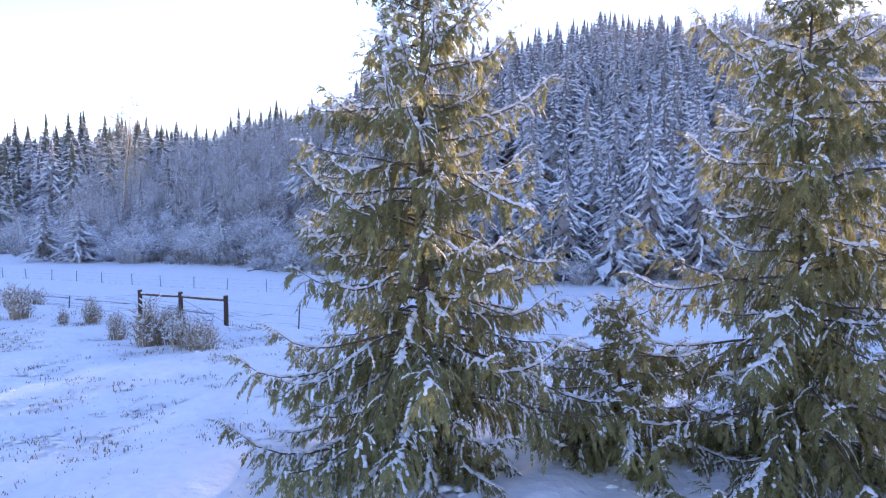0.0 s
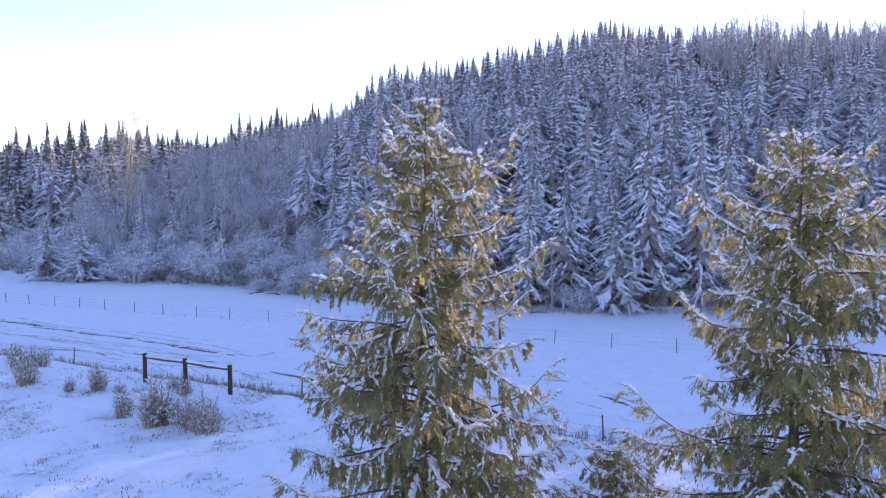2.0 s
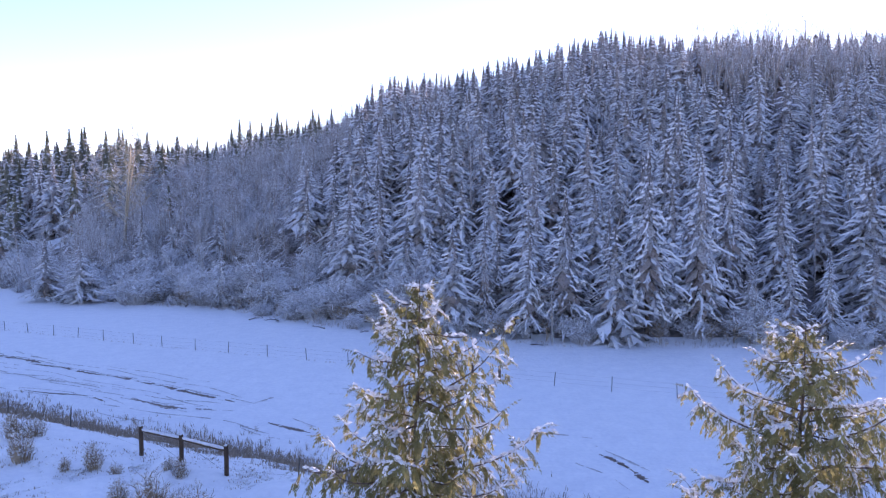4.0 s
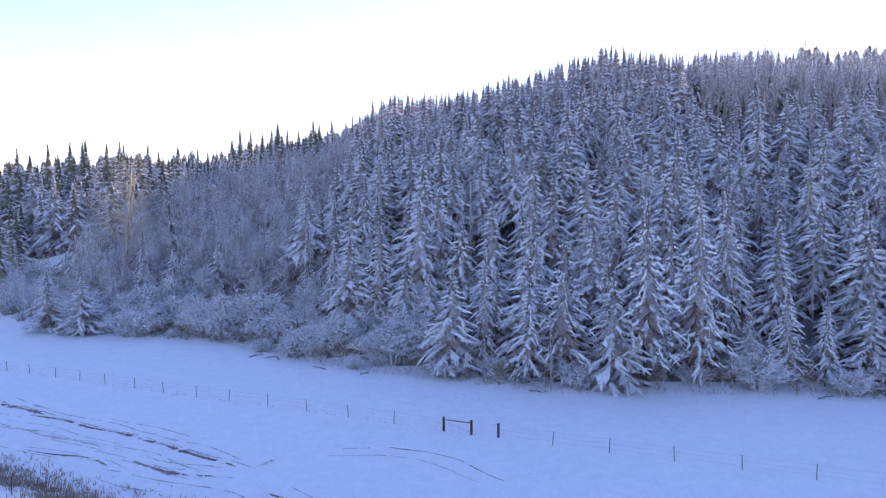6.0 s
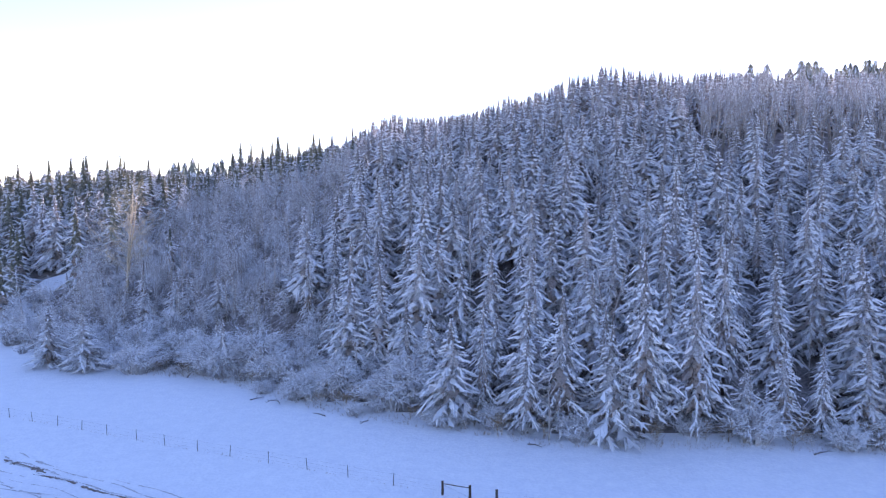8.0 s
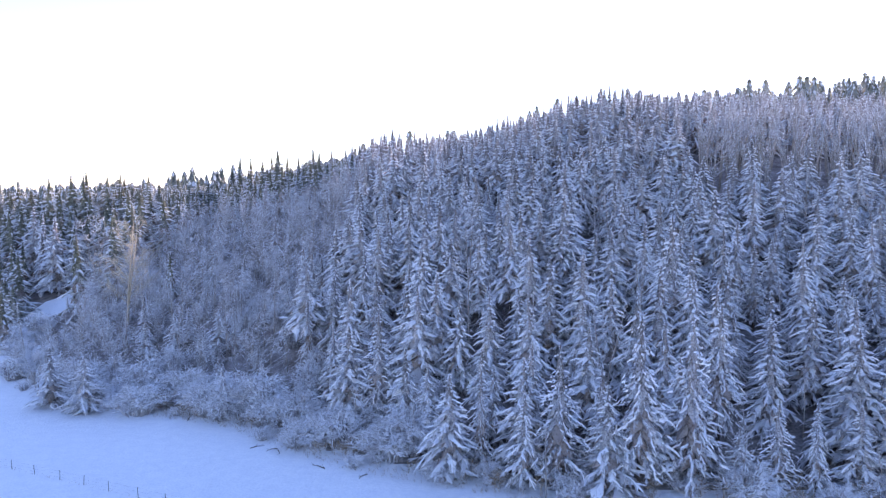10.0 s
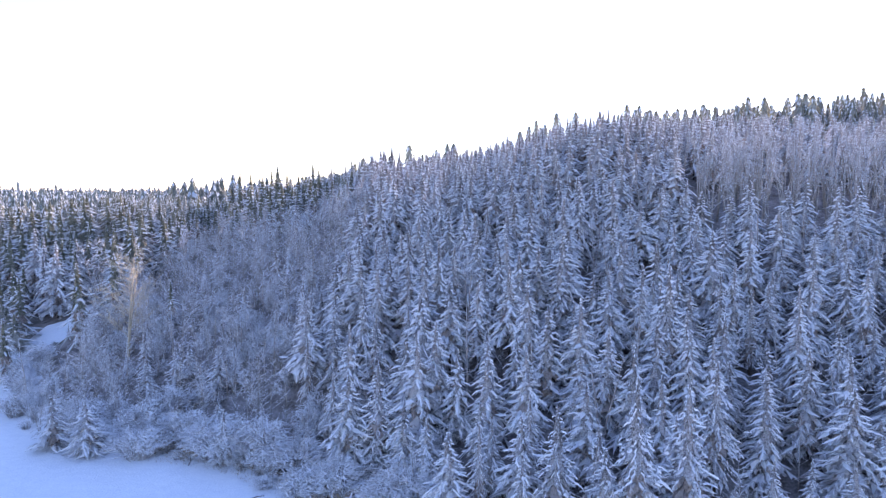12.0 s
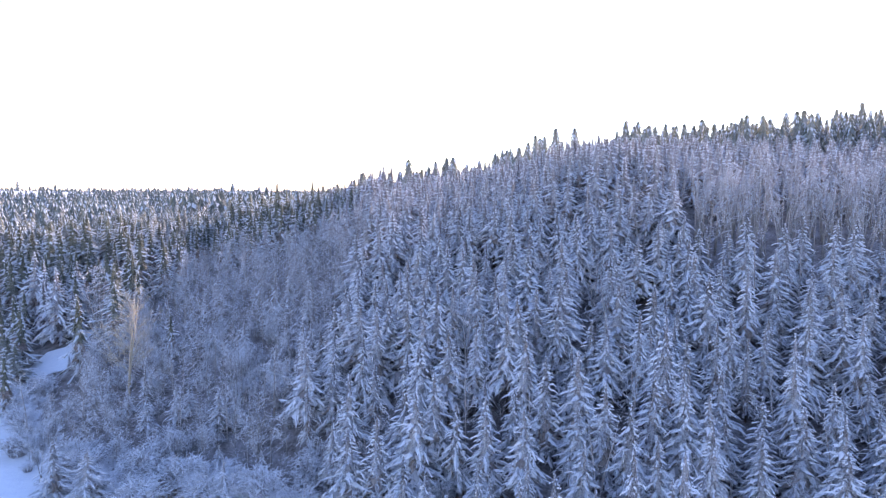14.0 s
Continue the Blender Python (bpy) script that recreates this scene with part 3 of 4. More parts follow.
LEFT_FORMS = [mid_firs.shape(snowy_conifer(130 + i, 10.0, w, 13, 6, 2, dr, 0.8, 0.06, 0.011)) for i, (w, dr) in enumerate(((2.2, 0.4), (1.9, 0.5), (2.4, 0.35), (2.1, 0.55)))]
MID_ALDER = [mid_alders.shape(bare_tree(140 + i, 10.0, 2.5, 14, 4, 1, 0.8, 0.0095, 1 + i % 2, 0.042)) for i in range(3)]
TALL_ALDER = [mid_alders.shape(bare_tree(145 + i, 10.0, 1.5, 8, 4, 1, 1.8, 0.0105, 2, 0.03, 0.55)) for i in range(3)]


def open_snow(x, y):
    """True in the far snowy clearing and in the low growth before it."""
    return ((x + 97.5) / 7) ** 2 + ((y - 183) / 13) ** 2 < 1 or (-0.58 < x / y < -0.50 and 136 < y < 184)


spots = []
gap = 5.2
for iy in range(0, 46):
    for ix in range(-44, 48):
        x, y = (ix + 0.5 * (iy % 2)) * gap + rng.uniform(-1.5, 1.5), 62 + iy * gap + rng.uniform(-1.5, 1.5)
        d = y - float(edge(x))
        if d < 1.0 or open_snow(x, y) or abs(x) > 0.66 * y + 14 or any((x - a) ** 2 + (y - b) ** 2 < r * r for a, b, r in taken):
            continue
        spots.append((x, y, d))
for x, y, d in sorted(spots, key=lambda s: s[1] + 0.2 * abs(s[0])):
    grove = (-80 < x < -24 + 0.06 * (y - 110) and 10 < d and y < 236) or (x > 56 and 80 < d < 112) or (-95 < x < -6 and d < 24 and rng.random() < (0.9 if d < 11 else 0.45))
    turn, squash = rng.uniform(0, math.tau), rng.uniform(0.98, 1.35)
    if grove and rng.random() < 0.95:
        tall = rng.choice((6.5, 8, 9.5, 10.5, 12)) * rng.uniform(0.9, 1.1) if x < 0 else rng.uniform(14, 18)
        if rng.random() < 0.09 and 4 < d < 80 and x < 0:
            firs.put(rng.randrange(6), place(x, y, rng.uniform(0.5, 0.9), turn, 1.15))
            count["fir"] += 1
            continue
        if d < 24:
            tall *= 0.5 + 0.02 * d
        if count["alder"] < 130 and x < 0:
            alders.put(rng.randrange(4), place(x, y, tall / 10, turn, squash))
            count["alder"] += 1
        else:
            mid_alders.add(rng.choice(MID_ALDER if x < 0 else TALL_ALDER), x, y, hz(x, y), tall / 10, turn, squash)
        for _ in range(1):
            u, v = x + rng.uniform(-2.5, 2.5), y + rng.uniform(-2.5, 2.5)
            mid_alders.add(rng.choice(MID_ALDER if x < 0 else TALL_ALDER), u, v, hz(u, v), tall / 10 * rng.uniform(0.7, 1), turn + 2, squash)
        continue
    tall = rng.choice((0.62, 0.8, 0.92, 1.0, 1.0, 1.1)) * rng.uniform(13.5, 16.5) * (1.0 if d > 14 else 0.85)
    if x < -80:
        tall = rng.uniform(13, 20)
    elif y > 250 and x < -20:
        tall = rng.uniform(13, 19)
    elif y > 225:
        tall = rng.uniform(9.5, 12.8)
    if grove:
        tall *= 0.6
    tall = min(tall, skyline(x, y) - hz(x, y))
    if tall < 4:
        continue
    if 5 < d and y < 200 and rng.random() < 0.17:
        mid_alders.add(rng.choice(MID_ALDER), x, y, hz(x, y), tall / 11, turn, 1.2)
        continue
    if d < 9 and x < 0 and rng.random() < 0.5:
        continue
    if x < -78 or y > 235:
        if rng.random() < 0.25:
            continue
        squash *= 1.1
    if d < 70 and x > -60 and rng.random() < 0.4:
        u, v = x + rng.uniform(-2.6, 2.6), y + rng.uniform(-2.8, -1.2)
        mid_alders.add(rng.choice(MID_ALDER), u, v, hz(u, v), rng.uniform(0.35, 0.85), turn, 1.3)
    if count["fir"] < 300 and x > -80:
        firs.put(rng.randrange(6), place(x, y, tall / 10, turn, squash))
        count["fir"] += 1
    else:
        if (x < -60 and y < 310) or (x < -30 and y > 245):
            left_firs.add(rng.choice(LEFT_FORMS), x, y, hz(x, y), tall / 10, turn, squash)
        else:
            mid_firs.add(rng.choice(MID_FORMS if y < 185 else BACK_FORMS), x, y, hz(x, y), tall / 10, turn, squash)
tagged(mid_firs.build("fir_woods", [BARK, NEEDLES, TREE_SNOW, INNER]), "dense snow-covered fir forest on the upper hillside", "forest", kind="stuff")
tagged(left_firs.build("olive_fir_woods", [BARK, SUN_WARMED_OLIVE, TREE_SNOW, INNER]), "olive-green firs dusted with snow beyond the alder grove", "forest", kind="stuff")
tagged(mid_alders.build("alder_woods", [ALDER, TWIGS]), "thicket of bare frosted alders on the slope", "woods", kind="stuff")

# bushes along the foot of the wood
for k in range(40):
    x = -53 + k * 2.6 + rng.uniform(-1.6, 1.6)
    y = float(edge(x)) + rng.uniform(-0.8, 6.5)
    big = (1.2 if x < -2 else 0.8) * rng.choice((0.4, 0.55, 0.9, 1.25, 1.6))
    bushes.put(rng.randrange(3), place(x, y, big, rng.uniform(0, 6), rng.uniform(0.9, 1.3), 0.1))
for x, y, s in ((-44.5, 114.5, 1.7), (-31.5, 104, 1.5), (-17.5, 93.5, 1.6), (-37, 108, 1.3), (-75, 127, 1.5), (33, 76, 1.5), (46, 74, 1.5), (-84, 143, 1.6), (-90, 152, 1.8), (-96, 160, 1.5), (-80, 138, 1.2), (-88, 158, 1.6),
                (-48, 116, 1.9), (-40, 113, 1.6), (-28, 106, 1.8), (-24, 101, 1.5), (-35, 111, 2.0), (-13, 92, 1.5), (-20, 100, 1.9), (-58, 118, 1.5), (-63, 121, 1.7), (-7, 88, 1.4)):
    bushes.put(int(x) % 3, place(x, y, s, x, 1.25, 0.1))

# frosted saplings and brambles that fill the grove
thicket = Stand()
THICKET = [thicket.shape(snow_bush(64 + i, h, w, 46, 5)) for i, (h, w) in enumerate(((3.4, 1.7), (2.6, 2.0), (4.4, 1.5)))]
for _ in range(250):
    x = rng.uniform(-92, 4)
    d = rng.uniform(2, 62) if x < -22 else rng.uniform(3, 22)
    y = float(edge(x)) + d
    if ((x + 97.5) / 8) ** 2 + ((y - 183) / 15) ** 2 < 1:
        continue
    thicket.add(rng.choice(THICKET), x, y, hz(x, y) - 0.2, rng.uniform(0.7, 1.5) * (0.6 if open_snow(x, y) else 1 if d > 10 else 0.8), rng.uniform(0, 6), rng.uniform(0.9, 1.3))
tagged(thicket.build("frosted_thicket", [TWIGS, TREE_SNOW]), "frosted saplings and brambles between bare alders", "thicket", kind="stuff")

# brown undergrowth at the foot of the wood
scrub = Stand()
SCRUB = [scrub.shape([*bare_tree(90 + i, 1.6, 0.9, 7, 3, 1, 0.9, 0.012, 2, 0.02), snow_bush(95 + i, 1.1, 0.8, 12, 4)[1]]) for i in range(3)]
for _ in range(190):
    x = rng.uniform(-50, 68)
    y = float(edge(x)) + rng.uniform(0.3, 7.5)
    scrub.add(rng.choice(SCRUB), x, y, hz(x, y), rng.uniform(0.5, 1.5), rng.uniform(0, 6), 1.2)
tagged(scrub.build("undergrowth", [BRUSH, BRUSH, TREE_SNOW]), "brown leafless undergrowth at the foot of the wood", "undergrowth", kind="stuff")

# fallen branches at the edge of the snowfield
def fallen_branch(seed):
    q = random.Random(seed)
    w = Soup()
    a = Vector((-0.9, 0, 0.06))
    b = Vector((0.9, q.uniform(-0.3, 0.3), 0.16))
    m = a.lerp(b, 0.5) + Vector((0, 0, 0.12))
    w.tube([a, m, b], [0.06, 0.05, 0.015], 5)
    for _ in range(7):
        c = a.lerp(b, q.random()) + Vector((0, 0, 0.08))
        w.tube([c, c + Vector((q.uniform(-0.4, 0.5), q.uniform(-0.5, 0.5), q.uniform(0.05, 0.35)))], [0.025, 0.0], 3, cap=False)
    return w.mesh("fallen_branch", BARK)


BRANCH_MESH = [fallen_branch(k) for k in range(3)]
for k, (x, y) in enumerate(((-43.2, 111.5), (-40.8, 110.9), (-46.0, 112.2), (-21.6, 91.3), (-20.3, 90.4), (-23.6, 92.2), (-36.5, 104.6), (-14.6, 85.2), (-9.0, 82.3), (9.5, 74.5), (38, 72.5))):
    ob = new("fallen_branch", BRANCH_MESH[k % 3])
    ob.matrix_basis = place(x, y, 1.0, k * 1.3)
    tagged(ob, "dark fallen branch lying on the snow", "branch", "fallen branches at the wood's edge")

# distant woods to the skyline
far_woods, far_firs = Stand(), Stand()
FAR_FORMS = [far_woods.shape(far_conifer(200 + i, 5, 6)) for i in range(4)]
FARTHEST = [far_woods.shape(far_conifer(210 + i, 4, 5)) for i in range(3)]
for k in range(6600):
    r = 300 + 2300 * (k / 6600) ** 1.8
    a = rng.uniform(-0.62, 0.62) if r < 430 else rng.uniform(-0.62, 0.16)
    x, y = r * math.sin(a), r * math.cos(a)
    if ((x + 900) / 330) ** 2 + ((y - 1560) / 330) ** 2 < 1 and rng.random() < 0.97:
        continue
    tall = rng.choice((0.7, 0.9, 1.0, 1.25)) * rng.uniform(11, 17) * (1 if r < 900 else 1.15)
    if r < 430 and -0.1 < x / y < 0.22 and rng.random() < 0.8:
        continue
    if r < 430 and x / y < 0.36:
        tall = min(tall, skyline(x, y) - hz(x, y))
        if tall < 5:
            continue
    if r < 430:
        far_firs.add(rng.choice(RIDGE_FORMS), x, y, hz(x, y) - 0.5, tall, rng.uniform(0, 6), rng.uniform(1.1, 1.8))
        continue
    far_woods.add(rng.choice(FAR_FORMS if r < 700 else FARTHEST), x, y, hz(x, y) - 0.5, tall, rng.uniform(0, 6), 1.5 if r < 900 else 1.6)
tagged(far_firs.build("ridge_woods", [SUN_WARMED_OLIVE, TREE_SNOW]), "snow-dusted conifer woods along the far ridge", "forest", kind="stuff")
tagged(far_woods.build("distant_woods", [HAZED_NEEDLES, TREE_SNOW]), "distant conifer woods rolling to the skyline", "forest", kind="stuff")


# ---- the cedars before the camera ----
def cedar(seed, tall, low, radii, boughs, sprays, flakes, load):
    """A red cedar: trunk, boughs, hanging sprays and clots of snow. radii: crown radius at heights from ground to tip."""
    r = random.Random(seed)
    trunk, limbs, leaf, white = Soup(), Soup(), Soup(), Soup()
    up = Vector((0, 0, 1))
    pts = [Vector((0.05 * math.sin(i * 1.3), 0.05 * math.cos(i * 1.7), tall * i / 6 - (0.4 if i == 0 else 0))) for i in range(7)]
    trunk.tube(pts, [0.016 * tall * (1 - i / 6) ** 1.1 + 0.006 for i in range(7)], 8)

    def spray(c, d, size, snowy):
        """A flat hanging branchlet: small leaflets on both sides of a drooping stalk, snow lying along it."""
        side = d.cross(up)
        side = (side.normalized() if side.length > 0.05 else Vector((1, 0, 0)))
        p, v = c, d
        n = max(4, round(size / 0.041))
        for i in range(n):
            q = p + v * (size / n)
            flat = side.cross(v)
            for h in (-1, 1):
                dd = (v * r.uniform(0.5, 1.0) + side * (h * r.uniform(0.35, 0.85)) - up * r.uniform(0.2, 1.0) + flat * r.uniform(-0.3, 0.3)).normalized()
                w = dd.cross(flat).normalized() * r.uniform(0.010, 0.017)
                b = p.lerp(q, r.random())
                e = b + dd * (r.uniform(0.07, 0.15) * (1.1 - 0.5 * i / n))
                m = b.lerp(e, 0.45)
                leaf.face(b, m + w, e, m - w)
            if snowy and i % 2 == 0 and i < 0.85 * n and r.random() < 0.8:
                white.blob(p + up * 0.02, v * (size / n * r.uniform(0.9, 1.6)), side * r.uniform(0.016, 0.038), up * r.uniform(0.018, 0.04), r, 0.4)
            p = q
            v = (v - up * r.uniform(0.03, 0.2)).normalized()
        leaf.face(p + side * 0.012, p + v * 0.11, p - side * 0.012)

    for k in range(boughs):
        q = ((k + r.random()) / boughs) ** 1.18
        z = low + (tall * 0.985 - low) * q
        big = float(np.interp(z / tall, [i / (len(radii) - 1) for i in range(len(radii))], radii)) * r.uniform(0.6, 1.1)
        if r.random() < 0.10:
            big *= 1.2
        a = k * 2.39996 + r.uniform(-0.3, 0.3)
        if noise.noise(Vector((math.cos(a) * 1.3, math.sin(a) * 1.3, z * 0.55 + seed * 7))) < -0.25:
            big *= 0.5
        out, side = Vector((math.cos(a), math.sin(a), 0)), Vector((-math.sin(a), math.cos(a), 0))
        bend = r.uniform(-0.25, 0.25)
        rise, fall, lift = r.uniform(0.05, 0.5) * (0.4 + 1.5 * q), r.uniform(0.5, 0.9) * (1.1 - 0.5 * q), r.uniform(0.25, 0.6)
        axis = []
        for i in range(9):
            f = i / 8
            axis.append(Vector((0, 0, z)) + out * (big * f) + side * (bend * big * f * f) + up * (big * (rise * f - fall * f ** 2 + lift * f ** 4)))
        limbs.tube(axis, [0.007 + 0.008 * big * (1 - i / 8) for i in range(8)] + [0.003], 4, cap=False)

        def along(f):
            j = min(7, int(f * 8))
            return axis[j].lerp(axis[j + 1], f * 8 - j), (axis[j + 1] - axis[j]).normalized()

        laden = r.random() < load
        f0 = r.uniform(0.2, 0.7)
        n = max(3, round(sprays * big + 3 * min(1, big)))
        for i in range(n):
            f = 0.12 + 0.88 * (i + r.random()) / n
            c, v = along(f)
            h = 1 if i % 2 else -1
            d = (side * (h * r.uniform(0.2, 1.0)) + v * r.uniform(0.2, 1.0) - up * r.uniform(-0.25, 0.8)).normalized()
            size = (0.24 * min(1, 0.35 + big) + 0.12 * big) * r.uniform(0.6, 1.4) * (1.15 - 0.6 * f)
            heavy = (laden and f > f0 and r.random() < 0.7) or r.random() < flakes
            spray(c, d, size, heavy)
            for _ in range(2):
                c2 = c + d * size * r.uniform(0.2, 0.7) - up * 0.04
                d2 = (d + Vector((r.uniform(-1, 1), r.uniform(-1, 1), r.uniform(-1.5, 0.0))) * 0.8).normalized()
                spray(c2, d2, size * r.uniform(0.5, 0.9), heavy and r.random() < 0.6)
        spray(axis[8], (axis[8] - axis[7]).normalized(), 0.2 + 0.05 * big, r.random() < 0.7)
        if laden:
            m = max(4, int(big * (1 - f0) / 0.085))
            for i in range(m):
                c, v = along(f0 + (1 - f0) * (i + 0.5 * r.random()) / m)
                s = r.uniform(0.5, 1.2) * (1.0 if noise.noise(c * 2.3) > -0.25 else 0.45)
                across = v.cross(up).normalized()
                white.blob(c + up * 0.03 + across * r.uniform(-0.04, 0.04), v * 0.10 * s, across * 0.055 * s, up * 0.048 * s, r, 0.4)
        if r.random() < 0.7:
            for i in range(5 if big > 0.6 else 2):
                c, v = along(min(0.999, 1 - 0.09 * i * r.uniform(0.5, 1.2)))
                k = r.uniform(0.7, 1.3)
                white.blob(c + Vector((r.uniform(-0.06, 0.06), r.uniform(-0.06, 0.06), 0.04)), out * 0.062 * k, side * 0.05 * k, up * 0.05 * k, r, 0.4)
    return trunk, limbs, leaf, white


def cedar_tree(name, label, x, y, tip, seed, low, radii, boughs, sprays, flakes, load, turn=0.0):
    ground_z = hz(x, y)
    t, b, l, w = cedar(seed, tip - ground_z, low, radii, boughs, sprays, flakes, load)
    ob = thing(name, [("trunk", t, CEDAR_BARK, True), ("limbwork", b, CEDAR_BARK, True), ("foliage", l, CEDAR, False), ("snow_load", w, TREE_SNOW, True)], label, "cedar tree", "cedars on the bank")
    ob.matrix_basis = pose(x, y, ground_z, 0, 0, turn)
    return ob


cedar_tree("cedar_tree", "tall olive-green cedar with drooping sprays and clots of snow", -0.38, 13.9, 14.3, 1, 0.3, [4.1, 4.0, 3.25, 2.85, 2.6, 2.1, 1.7, 0.95, 0.05], 180, 8, 0.24, 0.58)
cedar_tree("cedar_tree", "open-crowned cedar with snow-laden boughs beside another cedar", 6.65, 13.6, 13.5, 2, 0.3, [3.6, 3.4, 3.0, 2.8, 2.65, 2.5, 2.1, 1.2, 0.05], 160, 8, 0.25, 0.64, 40)
cedar_tree("cedar_tree", "small bushy cedar growing between two tall ones", 3.5, 14.4, 7.3, 3, 0.2, [2.6, 2.4, 2.0, 1.4, 0.8, 0.15], 76, 8, 0.2, 0.55, 80)
cedar_tree("cedar_tree", "snow-laden cedar at the end of the row", 10.2, 13.2, 12.6, 4, 0.3, [3.6, 3.6, 3.2, 2.8, 2.3, 1.7, 1.2, 0.7, 0.1], 85, 7, 0.22, 0.66, 120)


# ---- fences ----
def lump_post(name, tall, radius, mat, parent, snow=True):
    s = Soup()
    s.tube([Vector((0, 0, -0.4)), Vector((0.01, 0, tall * 0.5)), Vector((0, 0.01, tall - 0.02)), Vector((0, 0, tall))], [radius * 1.05, radius, radius * 0.97, radius * 0.82], 9)
    p = part(name, s.mesh(name, mat, smooth=False), parent)
    if snow:
        c = Soup()
        c.blob(Vector((0, 0, tall + 0.02)), Vector((radius * 0.95, 0, 0)), Vector((0, radius * 0.95, 0)), Vector((0, 0, 0.09)), random.Random(int(tall * 100)), 0.1)
        part("snow_cap", c.mesh("snow_cap", TREE_SNOW, smooth=True), p)
    return p


def brace(name, label, posts, tall, radius, rail_h, diagonal):
    """A fence brace: heavy posts joined by rails with snow on them."""
    root = tagged(new(name), label, "fence brace")
    base = Vector((posts[0][0], posts[0][1], hz(*posts[0])))
    root.matrix_basis = Matrix.Translation(base)
    tops = []
    for x, y in posts:
        p = lump_post("post", tall, radius, WOOD, root)
        at = Vector((x, y, hz(x, y))) - base
        p.location = at
        tops.append(at + Vector((0, 0, rail_h)))
    for a, b in zip(tops, tops[1:]):
        s, w = Soup(), Soup()
        s.tube([a, a.lerp(b, 0.5) - Vector((0, 0, 0.02)), b], [0.055, 0.06, 0.055], 8)
        rail = part("rail", s.mesh("rail", RAIL), root)
        q, n = random.Random(4), 22
        ridge = [a.lerp(b, (i + 0.5) / n) + Vector((0, 0, 0.07 + 0.012 * q.random())) for i in range(n)]
        w.tube(ridge, [0.02] + [q.uniform(0.052, 0.075) for _ in range(n - 2)] + [0.02], 7)
        part("rail_snow", w.mesh("rail_snow", TREE_SNOW, smooth=True), rail, "thin ridge of snow")
        if diagonal:
            k = Soup()
            k.tube([a - Vector((0, 0, 0.1)), b - Vector((0, 0, rail_h - 0.15))], [0.008, 0.008], 4)
            part("brace_wire", k.mesh("brace_wire", WIRE), root)
    return root


brace("fence_brace", "heavy dark wooden fence brace with snow along its rails", [(-14.3, 34.6), (-11.85, 33.1), (-9.32, 31.45)], 1.32, 0.10, 1.12, True)
brace("fence_brace", "dark wooden fence brace standing in the snowy pasture", [(0.1, 62.3), (2.44, 61.3)], 1.25, 0.11, 1.02, True)
lone = tagged(new("fence_post"), "single thick wooden fence post in the snow", "fence post")
lone.matrix_basis = Matrix.Translation((4.66, 60.5, hz(4.66, 60.5)))
lump_post("post", 1.2, 0.11, WOOD, lone)


def wire_fence(name, label, posts, tall, group):
    """Thin steel posts, each a thing, and the wires between them."""
    s = Soup()
    s.tube([Vector((0, 0, -0.3)), Vector((0, 0, tall))], [0.035, 0.03], 5)
    me = s.mesh("steel_post", STEEL)
    for i, (x, y) in enumerate(posts):
        ob = new("steel_post", me)
        ob.matrix_basis = pose(x, y, hz(x, y), 3 * math.sin(i * 2.1), 4 * math.sin(i * 1.3), 0)
        tagged(ob, label, "fence post", group)
    w = Soup()
    for (x, y), (u, v) in zip(posts, posts[1:]):
        for h in (0.35, 0.7, tall - 0.08):
            w.tube([Vector((x, y, hz(x, y) + h)), Vector(((x + u) / 2, (y + v) / 2, (hz(x, y) + hz(u, v)) / 2 + h - 0.04)), Vector((u, v, hz(u, v) + h))], [0.004] * 3, 3, cap=False)
    tagged(new(name, w.mesh(name, WIRE)), "thin strands of wire strung between fence posts", "fence wire", kind="stuff")


FAR_X = [-62, -58.2, -54.6, -50.9, -47.3, -43.5, -40, -36.5, -32.5, -28.9, -24.9, -21.1, -16.8, -12.7, -8.6, -4.3, 0.1]
wire_fence("pasture_wire", "thin steel fence post across the snowy pasture", [(x, 62.3 - 0.445 * x) for x in FAR_X], 1.15, "posts of the pasture fence")
wire_fence("pasture_wire", "thin steel fence post across the snowy pasture", [(x, 62.3 - 0.42 * x) for x in (4.66, 8.9, 13.1, 17.6, 22.0, 26.5, 31.0, 35.4)], 1.15, "posts of the pasture fence")
wire_fence("bank_wire", "thin steel fence post on the snowy bank", [(-33, 48.5), (-26.85, 45.0), (-21.4, 41.9), (-14.3, 34.6)], 1.15, "posts of the bank fence")
wire_fence("bank_wire", "thin steel fence post on the snowy bank", [(-9.3, 31.4), (-6.15, 31.1), (0.2, 29.6), (6.15, 27.7), (12.5, 25.5)], 1.2, "posts of the bank fence")


